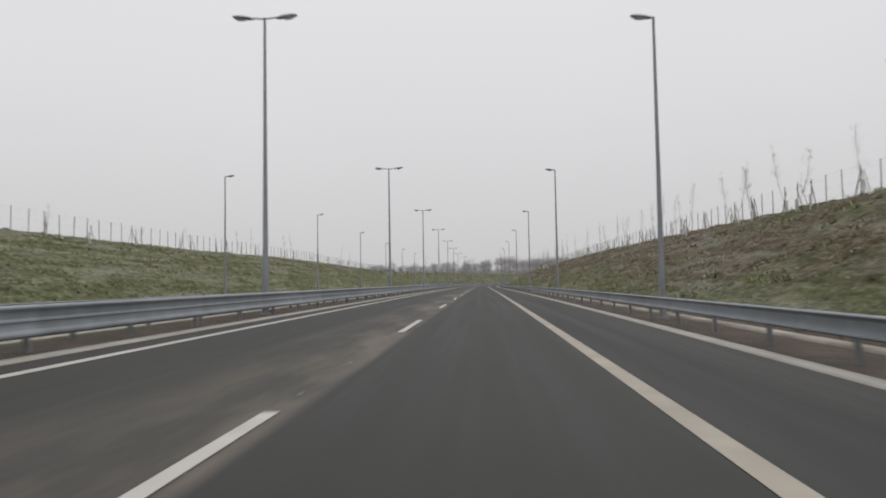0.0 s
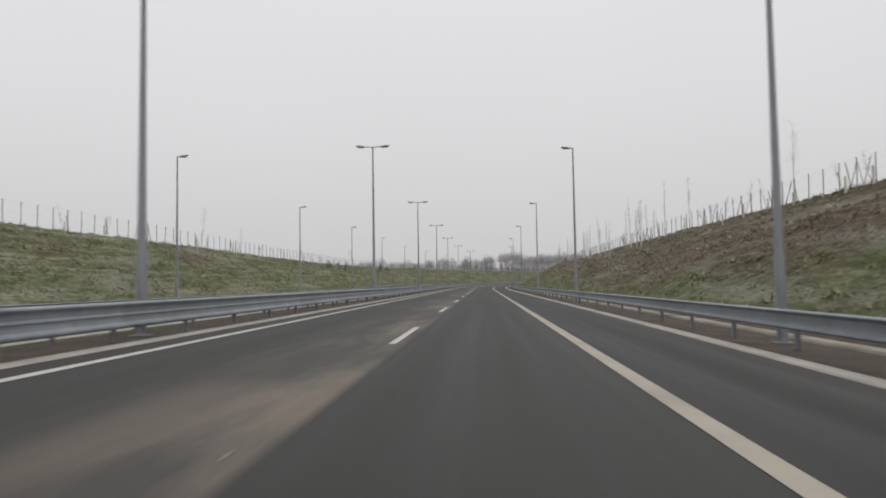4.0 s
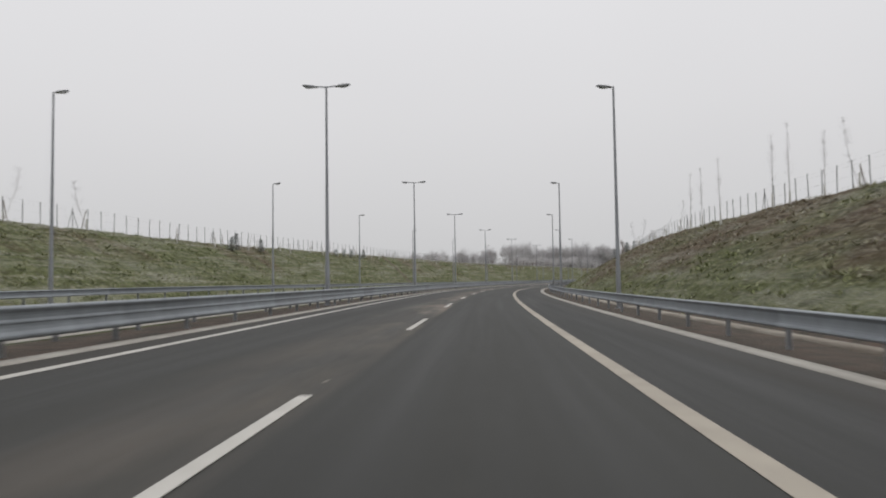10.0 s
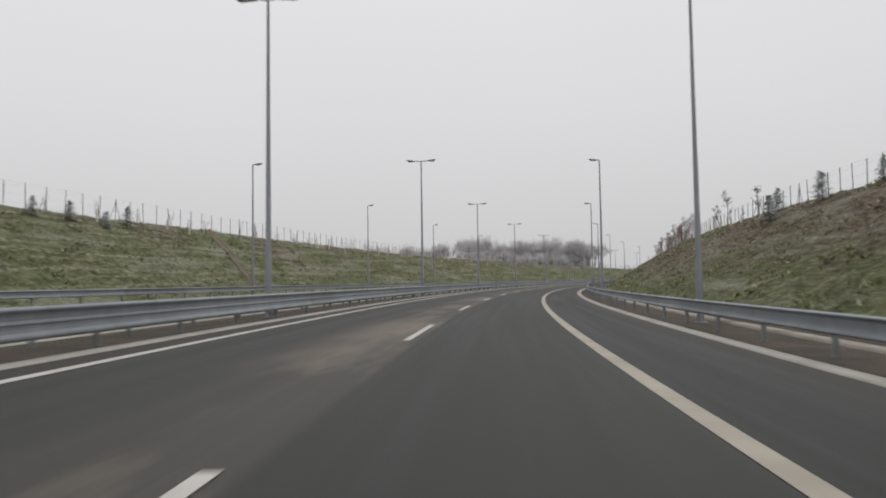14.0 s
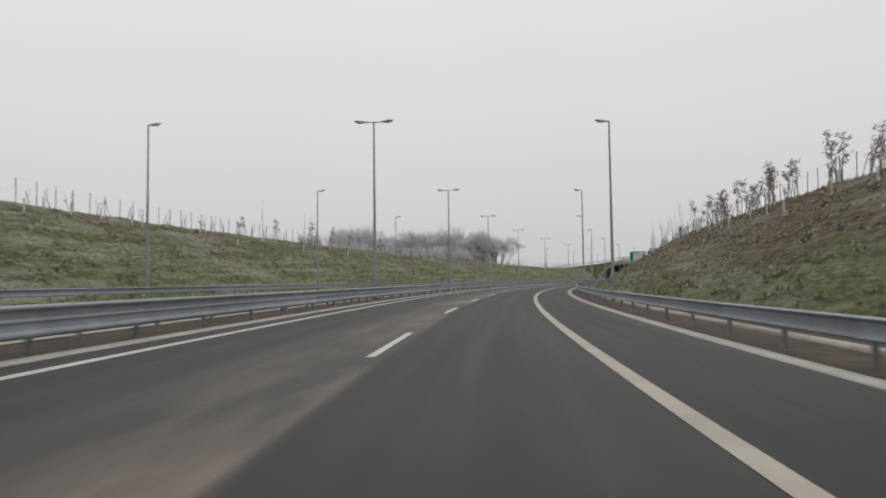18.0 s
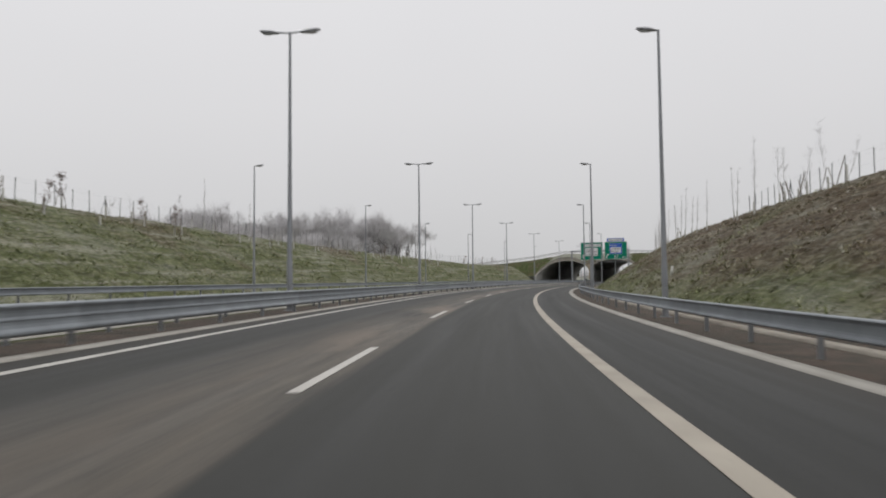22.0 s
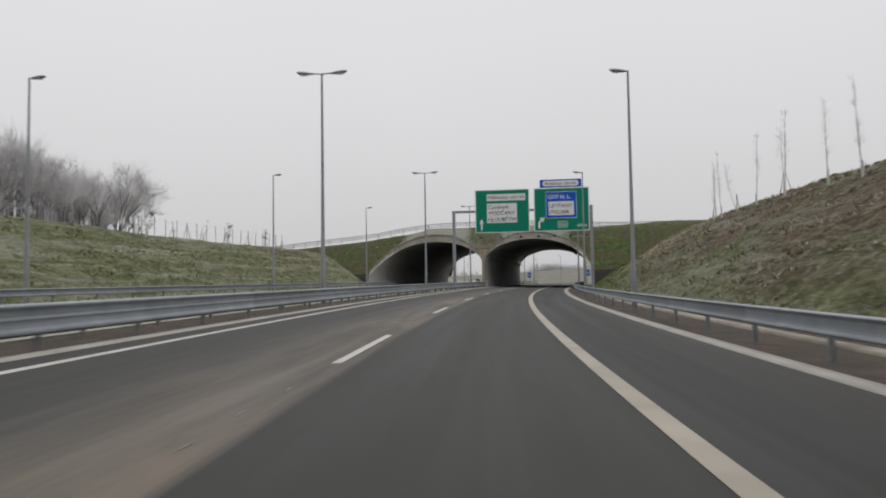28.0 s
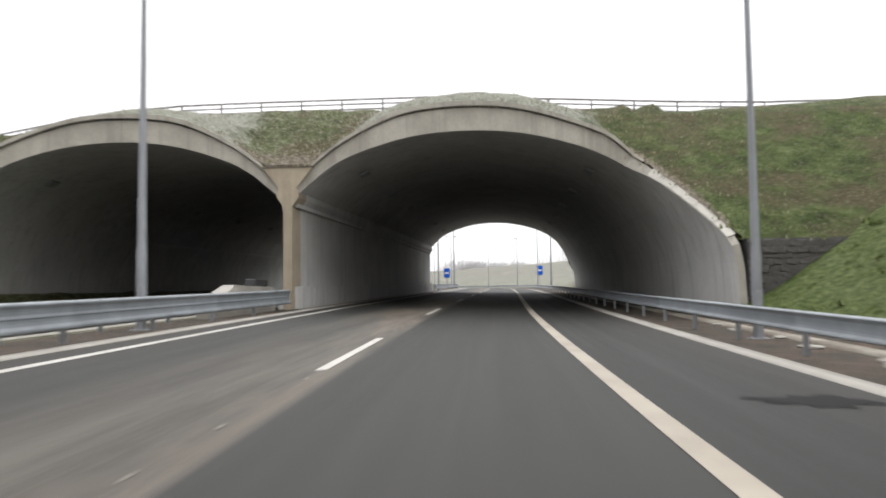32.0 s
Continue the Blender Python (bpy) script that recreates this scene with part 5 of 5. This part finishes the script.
def bare_tree(seed, height, spread):
    rnd = random.Random(seed)
    tv, tf, cv, cf2 = [], [], [], []

    def grow(p, d, ln, r, depth):
        q = p + d * ln
        if depth < 3:
            stick(tv, tf, p, q, r, r * 0.7)
        else:
            stick(cv, cf2, p, q, r, r * 0.5)
        if depth == 5:
            return
        for _ in range((3, 4, 4, 4, 5)[depth]):
            nd = (d + Vector((rnd.gauss(0, 1), rnd.gauss(0, 1), rnd.gauss(0.25, 0.5))) * spread).normalized()
            start = p.lerp(q, rnd.uniform(0.55 if depth else 0.8, 1.0))
            grow(start, nd, ln * rnd.uniform(0.64, 0.9), max(r * rnd.uniform(0.40, 0.58), 0.014), depth + 1)

    grow(Vector((0, 0, -0.3)), Vector((rnd.uniform(-.05, .05), rnd.uniform(-.05, .05), 1)).normalized(), height * 0.29, height * 0.013, 0)
    root = thing("bare_tree", "leafless deciduous tree white with hoarfrost", "tree", "frosted grove")
    mesh_ob("trunk", tv, tf, M_TRUNK, root)
    tagged(mesh_ob("crown", cv, cf2, M_FROST, root), "hoarfrosted twigs", "", "", "stuff")
    return root


GROVE = [bare_tree(900 + i, h, sp) for i, (h, sp) in enumerate(((18, 0.34), (16.5, 0.28), (19, 0.38), (15, 0.25), (17, 0.31)))]


def grove_tree(s, l, size):
    ob = rnd.choice(GROVE)
    m = stand(s, l, ground_z(s, l) - 0.2) @ Matrix.Rotation(rnd.uniform(0, 6.28), 4, "Z") @ Matrix.Diagonal((size, size, size * rnd.uniform(0.9, 1.1), 1))
    if ob.name in FIRST:
        ob = copy_thing(ob, m)
    FIRST.add(ob.name)
    ob.matrix_basis = m


for s0, l0, s1, l1, n in ((809, -86, 763, -69, 36), (763, -69, 745, -110, 24), (800, -98, 750, -120, 26), (745, -110, 725, -175, 30), (725, -175, 700, -260, 30)):
    for i in range(n):
        t = (i + rnd.random()) / n
        grove_tree(s0 + (s1 - s0) * t + rnd.gauss(0, 3.5), l0 + (l1 - l0) * t + rnd.gauss(0, 3.5), rnd.uniform(0.92, 1.25))

# a lower belt on towards the start, and brushwood under the tall trees
for i in range(60):
    t = (i + rnd.random()) / 60
    grove_tree(758 - 108 * t, -72 + rnd.gauss(0, 3.5), (0.66 - 0.18 * t) * rnd.uniform(0.85, 1.12))
for s0, l0, s1, l1, n in ((809, -85, 763, -68, 30), (763, -68, 745, -110, 14)):
    for i in range(n):
        t = (i + rnd.random()) / n
        grove_tree(s0 + (s1 - s0) * t + rnd.gauss(0, 2.5), l0 + (l1 - l0) * t + rnd.gauss(0, 2.5), rnd.uniform(0.26, 0.42))

# close-grown stems and brush that fill the wood between its single trees
wood_v, wood_f = [], []
for s0, l0, s1, l1, h0, h1, n, deep in ((806, -90, 765, -74, 12, 14, 110, 5), (758, -74, 650, -74, 11, 8, 380, 4), (763, -82, 745, -112, 15, 15, 260, 6), (745, -112, 725, -175, 15, 14, 420, 7),
                                        (725, -175, 695, -275, 14, 13, 560, 8), (695, -275, 640, -420, 13, 12, 560, 10), (830, -105, 765, -110, 14, 14, 260, 9), (1046, 26, 1056, 74, 5.5, 4.0, 300, 3)):
    for i in range(n):
        t = rnd.random()
        s, l = s0 + (s1 - s0) * t + rnd.gauss(0, deep * 0.5), l0 + (l1 - l0) * t + rnd.gauss(0, deep)
        p = place(s, l, ground_z(s, l) - 0.2)
        h = (h0 + (h1 - h0) * t) * rnd.uniform(0.55, 1.0) * (0.92 + 0.25 * noise.noise(Vector((s / 17, l / 17, 2.0))))
        top = p + Vector((rnd.gauss(0, 0.5), rnd.gauss(0, 0.5), h))
        stick(wood_v, wood_f, p, top, 0.09, 0.02)
        far = l > 0 or l < -108 or (s < 770 and l < -79)
        for _ in range(20 if far else 13):
            u = rnd.uniform(0.08, 0.95)
            o = p.lerp(top, u)
            ln = h * rnd.uniform(0.10, 0.24) * (1.15 - 0.7 * u)
            a = rnd.uniform(0, 6.2832)
            e = o + Vector((math.cos(a) * ln * 0.62, math.sin(a) * ln * 0.62, ln * rnd.uniform(0.6, 1.3)))
            b = len(wood_v)
            wv = rnd.uniform(0.10, 0.20) if far else rnd.uniform(0.025, 0.05)
            sx, sy = -math.sin(a) * wv, math.cos(a) * wv
            wood_v += [o + Vector((sx, sy, 0)), o - Vector((sx, sy, 0)), e]
            wood_f.append((b, b + 1, b + 2))
            for _ in range(2):
                g = o.lerp(e, rnd.uniform(0.3, 0.9))
                c = rnd.uniform(0, 6.2832)
                r2 = ln * rnd.uniform(0.3, 0.6)
                b = len(wood_v)
                wood_v += [g + Vector((0.02, 0, 0)), g - Vector((0.02, 0.01, 0)), g + Vector((math.cos(c) * r2 * 0.6, math.sin(c) * r2 * 0.6, r2))]
                wood_f.append((b, b + 1, b + 2))
tagged(mesh_ob("wood_thicket", wood_v, wood_f, M_FROST), "close-grown leafless stems and brush grey with rime", "woods", "", "stuff")

# distant woods, one mass of many stems and twigs
wood_v, wood_f = [], []
for i in range(5200):
    s, l = rnd.uniform(980, 1500), rnd.uniform(-420, 260)
    if abs(l) < 45 and s < 1150:
        continue
    p = place(s, l, ground_z(1100, max(min(l, 400), -1400)))
    h = rnd.uniform(5, 11) * (0.8 + 0.35 * noise.noise(Vector((s / 60, l / 60, 0))))
    for _ in range(4):
        x, y = rnd.gauss(0, 1.2), rnd.gauss(0, 1.2)
        b = len(wood_v)
        wv = rnd.uniform(0.08, 0.3)
        wood_v += [(p.x + x * 0.3 - wv, p.y + y, p.z), (p.x + x * 0.3 + wv, p.y + y, p.z), (p.x + x + rnd.uniform(-.4, .4), p.y + y, p.z + h * rnd.uniform(0.7, 1.0))]
        wood_f.append((b, b + 1, b + 2))
tagged(mesh_ob("far_woods", wood_v, wood_f, M_FROST), "distant leafless woods grey with frost", "woods", "", "stuff")


# ---------------------------------------------------------------- dry grass, tufts and clods
def tuft_material():
    m, n, k, b = material("dry_grass_blades", 0.95)
    b.inputs["Specular IOR Level"].default_value = 0.1
    geo = n.new("ShaderNodeNewGeometry")
    obj = n.new("ShaderNodeTexCoord").outputs["Object"]
    grow, uv, lush = growth(n, k, obj)
    dry = ramp_node(n, k, geo.outputs["Random Per Island"], [(0.0, (0.165, 0.135, 0.087)), (0.35, (0.25, 0.217, 0.148)), (0.7, (0.36, 0.33, 0.25)), (1.0, (0.52, 0.50, 0.44))])
    green = ramp_node(n, k, geo.outputs["Random Per Island"], [(0.0, (0.125, 0.145, 0.058)), (0.6, (0.225, 0.245, 0.115)), (1.0, (0.40, 0.405, 0.275))])
    k.new(mixc(n, k, lush, mixc(n, k, grey_ramp(n, k, grow, 0.25, 0.75, 0.0, 1.0), dry, green), (0.105, 0.140, 0.042)), b.inputs["Base Color"])
    return m


M_TUFT = tuft_material()


def tufts(name, lo, hi, s0, s1, count, label, foot):
    r = np.random.RandomState(int(abs(lo) * 10))
    v, f, uvs = [], [], []
    for i in range(count):
        s = r.uniform(s0, s1)
        l = lo + (hi - lo) * r.rand()
        if abs(l) < foot:
            continue
        if noise.noise(Vector((s / 3.1, l / 0.9, 1.0))) < 0.0 + 0.22 * r.rand():
            continue
        p = place(s, l, ground_z(s, l))
        big = 0.7 + 0.9 * r.rand() ** 2
        for _ in range(5):
            a, ln = r.uniform(0, 6.28), r.uniform(0.12, 0.30) * big
            dx, dy = math.cos(a), math.sin(a)
            o = (p.x + r.uniform(-.16, .16), p.y + r.uniform(-.16, .16), p.z - 0.03)
            wd = r.uniform(0.02, 0.05)
            b = len(v)
            bend = r.uniform(0.5, 1.15)
            v += [(o[0] - dy * wd, o[1] + dx * wd, o[2]), (o[0] + dy * wd, o[1] - dx * wd, o[2]), (o[0] + dx * ln * bend, o[1] + dy * ln * bend, o[2] + ln * (1.15 - 0.6 * bend))]
            f.append((b, b + 1, b + 2))
            uvs += [(l, s)] * 3
    tagged(mesh_ob(name, v, f, M_TUFT, uvs=uvs), label, "grass", "", "stuff")


tufts("grass_tufts", 9.6, 23, -10, 790, 62000, "dry straw-coloured and green grass tufts on the near bank", 9.6)
tufts("grass_tufts", -32, -20.5, 20, 790, 62000, "dry straw-coloured and green grass tufts on the far bank", 20.5)

# tufts over the arches
r = np.random.RandomState(3)
v, f = [], []
idx = r.randint(0, len(ev), 11000)
for i in idx:
    p = ev[i]
    x, y = p.x + r.uniform(-.3, .3), p.y + r.uniform(-.3, .3)
    for _ in range(4):
        a, ln, wd = r.uniform(0, 6.28), r.uniform(0.04, 0.10), r.uniform(0.012, 0.03)
        dx, dy, b = math.cos(a), math.sin(a), len(v)
        v += [(x - dy * wd, y + dx * wd, p.z - 0.12), (x + dy * wd, y - dx * wd, p.z - 0.12), (x + dx * ln * 0.6, y + dy * ln * 0.6, p.z - 0.04 + ln * 0.8)]
        f.append((b, b + 1, b + 2))
tagged(mesh_ob("grass_tufts", v, f, M_TUFT, uvs=[(15.5, 0.0)] * len(v)), "short grass on the earth fill over the arches", "grass", "", "stuff")

# earth clods on the slopes
v, f = [], []
cube = [(-1, -1, -1), (1, -1, -1), (1, 1, -1), (-1, 1, -1), (-.6, -.7, .6), (.7, -.6, .7), (.6, .7, .5), (-.7, .6, .7)]
cf = [(4, 5, 6, 7), (0, 1, 5, 4), (1, 2, 6, 5), (2, 3, 7, 6), (3, 0, 4, 7)]
for i in range(3600):
    right = r.rand() < 0.75
    s = r.uniform(0, 720)
    l = r.uniform(13.0, 22) if right else r.uniform(-31, -27.5)
    if noise.noise(Vector((s / 14, l / 6, 5.0))) < 0.05:
        continue
    p = place(s, l, ground_z(s, l))
    k = r.uniform(0.03, 0.10)
    b = len(v)
    v += [(p.x + x * k * r.uniform(0.7, 1.3), p.y + y * k * r.uniform(0.7, 1.3), p.z + z * k * 0.7) for x, y, z in cube]
    f += [tuple(b + q for q in face) for face in cf]
tagged(mesh_ob("earth_clods", v, f, plain("dry_clods", (0.120, 0.090, 0.064), 0.95, 0.0, 0.35, 3.0)), "brown clods of earth on the slopes", "earth", "", "stuff")

# soft sods and cushions of grass on the banks
def sods(lo, hi, count, seed, label):
    q = np.random.RandomState(seed)
    v, f, uvs = [], [], []
    for i in range(count):
        s, l = q.uniform(0, 790), q.uniform(lo, hi)
        if noise.noise(Vector((s / 6.0, l / 1.1, 9.0))) < -0.05:
            continue
        t = heading(s)
        a, b2, h = q.uniform(0.16, 0.5), q.uniform(0.12, 0.26), q.uniform(0.03, 0.085)
        c0 = ground_z(s, l)
        slope = (ground_z(s, l + 0.3) - c0) / 0.3
        n0 = len(v)
        for ring, k, up in ((0, 1.0, -0.05), (1, 0.62, h)):
            for j in range(7):
                w = 6.2832 * j / 7
                ds, dl = math.cos(w) * a * k * q.uniform(0.8, 1.15), math.sin(w) * b2 * k * q.uniform(0.8, 1.15)
                v.append(place(s + ds, l + dl, c0 + slope * dl + up))
                uvs.append((l + dl, s + ds))
        for j in range(7):
            f.append((n0 + j, n0 + (j + 1) % 7, n0 + 7 + (j + 1) % 7, n0 + 7 + j))
        f.append(tuple(n0 + 7 + j for j in range(7)))
    tagged(mesh_ob("grass_sods", v, f, M_GRASS, None, "", True, uvs), label, "grass", "", "stuff")


sods(9.8, 22, 13000, 21, "low cushions of dry and green grass on the near bank")
sods(-31, -21.4, 10000, 22, "low cushions of dry and green grass on the far bank")

# drainage chute down the far bank
cv, cfs = [], []
for i, l in enumerate(np.arange(-31, -21.9, 0.6)):
    s = 401.5 + (-l - 22.5) * 1.0
    for ds, dz in ((-0.8, 0.0), (-0.5, 0.09), (-0.25, -0.01), (0.25, -0.01), (0.5, 0.09), (0.8, 0.0)):
        cv.append(place(s + ds, l, ground_z(s + ds, l) + dz + 0.06))
    if i:
        for j in range(5):
            a = (i - 1) * 6 + j
            cfs.append((a, a + 1, a + 7, a + 6))
tagged(mesh_ob("drain_chute", cv, cfs, plain("chute_earth", (0.15, 0.122, 0.085), 0.95, 0.0, 0.4, 0.8)), "brown earth drainage chute down the far bank", "drain chute", "", "structure")

# pale setting-out dabs left in the gaps of the lane line
M_DAB = plain("worn_setting_out_paint", (0.185, 0.17, 0.145), 0.9, 0.0, 0.25, 6.0)
dabs = []
for i in range(5):
    q = random.Random(60 + i)
    ln, wd = q.uniform(0.10, 0.20), q.uniform(0.022, 0.040)
    pts = [(math.cos(0.6283 * j) * wd * q.uniform(0.6, 1.1), math.sin(0.6283 * j) * ln * q.uniform(0.65, 1.1)) for j in range(10)]
    me = bpy.data.meshes.new("dab")
    me.from_pydata([(x, y, 0.0) for x, y in pts] + [(x, y, -0.006) for x, y in pts], [], [tuple(range(10))] + [(j, 10 + j, 10 + (j + 1) % 10, (j + 1) % 10) for j in range(10)])
    me.materials.append(M_DAB)
    dabs.append(me)
q = random.Random(31)
for j in range(0, 44):
    t = DASH0 + 18 * j + DASH_LEN + 1.3
    while t < DASH0 + 18 * (j + 1) - 0.8:
        if q.random() < (0.8 if t > 655 else 0.22):
            share("dab", dabs[q.randrange(5)], marks, stand(t, q.gauss(-0.01, 0.02), 0.006, q.uniform(-4, 4), math.atan(0.022)))
        t += q.uniform(1.35, 1.75)


# damp tar patches on the hard shoulder before the arches
def blot(name, label, s0, s1, l0, l1, seed, mat=None):
    q = random.Random(seed)
    pts = []
    for j in range(22):
        a = 6.2832 * j / 22
        k = q.uniform(0.5, 1.0)
        s, l = (s0 + s1) / 2 + (s1 - s0) / 2 * math.cos(a) * k, (l0 + l1) / 2 + (l1 - l0) / 2 * math.sin(a) * k
        pts.append(place(s, l, -CROSS * l + 0.007))
    tagged(mesh_ob(name, pts, [tuple(range(22))[::-1]], mat or M_TAR), label, "stain", "", "structure")


M_TAR = plain("dark_tar_stain", (0.019, 0.019, 0.019), 1.0, 0.0, 0.25, 2.5)
M_TAR.node_tree.nodes["Principled BSDF"].inputs["Specular IOR Level"].default_value = 0.2
blot("tar_stain", "dark tar stain across the hard shoulder", 757.5, 758.7, 4.85, 6.5, 1)
M_RUST = plain("rusty_soil_stain", (0.050, 0.033, 0.027), 0.95, 0.0, 0.3, 3.0)
blot("soil_stain", "rust-brown smear of soil on the hard shoulder", 36.1, 37.1, 5.95, 6.5, 4, M_RUST)
blot("tar_stain", "long dark drip stain on the hard shoulder", 746.5, 751.6, 5.72, 5.98, 2)

# reflectors along the tunnel plinth
bm = bmesh.new()
box(bm, 0, 0.025, -0.05, 0.05, -0.05, 0.05, 0.008)
stud = bpy.data.meshes.new("reflector")
bm.to_mesh(stud)
bm.free()
stud.materials.append(M_WHITE)
for i in range(12):
    ob = new("reflector", stud)
    ob.matrix_basis = stand(784.5 + 4.8 * i, -5.422, 0.86)
    tagged(ob, "small white reflector on the tunnel plinth", "reflector", "plinth reflectors")

# pale slabs dropped behind the guardrail
for i, (s, l) in enumerate(((757.6, 8.3), (759.4, 8.7), (762.2, 8.4), (763.0, 8.75), (765.8, 8.5), (768.5, 8.8), (771.4, 8.6), (774.0, 8.9))):
    bm = bmesh.new()
    wd, ln = rnd.uniform(0.09, 0.18), rnd.uniform(0.14, 0.32)
    box(bm, -wd, wd, -ln, ln, -0.03, 0.035, 0.02)
    for vert in bm.verts:
        vert.co += Vector((rnd.uniform(-.04, .04), rnd.uniform(-.06, .06), rnd.uniform(-.008, .008)))
    slab = part("stone_slab", bm, M_STRIP, None)
    slab.matrix_basis = stand(s, l, -0.225, rnd.uniform(-25, 25))
    tagged(slab, "flat pale stone slab on the soil behind the guardrail", "stone", "slabs behind the guardrail")

# unlit flat lamps under the vaults
bm = bmesh.new()
box(bm, -0.24, 0.24, -0.36, 0.36, -0.07, 0.03, 0.03)
lamp_case = bpy.data.meshes.new("case")
bm.to_mesh(lamp_case)
bm.free()
lamp_case.materials.append(M_BACK)
bm = bmesh.new()
box(bm, -0.17, 0.17, -0.28, 0.28, -0.085, -0.068)
lamp_glass = bpy.data.meshes.new("glass")
bm.to_mesh(lamp_glass)
bm.free()
lamp_glass.materials.append(M_LUM)
for flip in (1, -1):
    for l, z, tilt in ((-3.55, 6.1, -24), (6.55, 6.02, 27)):
        for i in range(6):
            ob = tagged(new("tunnel_lamp"), "unlit grey box lamp under the concrete vault", "lamp", "lamps under the vaults")
            ob.matrix_basis = stand(786.5 + 9.0 * i, l if flip > 0 else 2 * MID - l, z + 0.035 * i) @ Matrix.Rotation(radians(tilt * flip), 4, "Y")
            share("case", lamp_case, ob, Matrix.Identity(4))
            share("glass", lamp_glass, ob, Matrix.Identity(4))

# white plastic tree sleeve lying empty on the near bank
bm = bmesh.new()
rod(bm, (0, 0, -0.1), (0.06, 0.05, 0.52), 0.09, 0.08, 10)
sleeve = part("tree_sleeve", bm, M_GUARD, None, "", True)
sleeve.matrix_basis = stand(569.6, 12.1, ground_z(569.6, 12.1))
tagged(sleeve, "empty white plastic tree sleeve standing on the grassy bank", "tree sleeve")
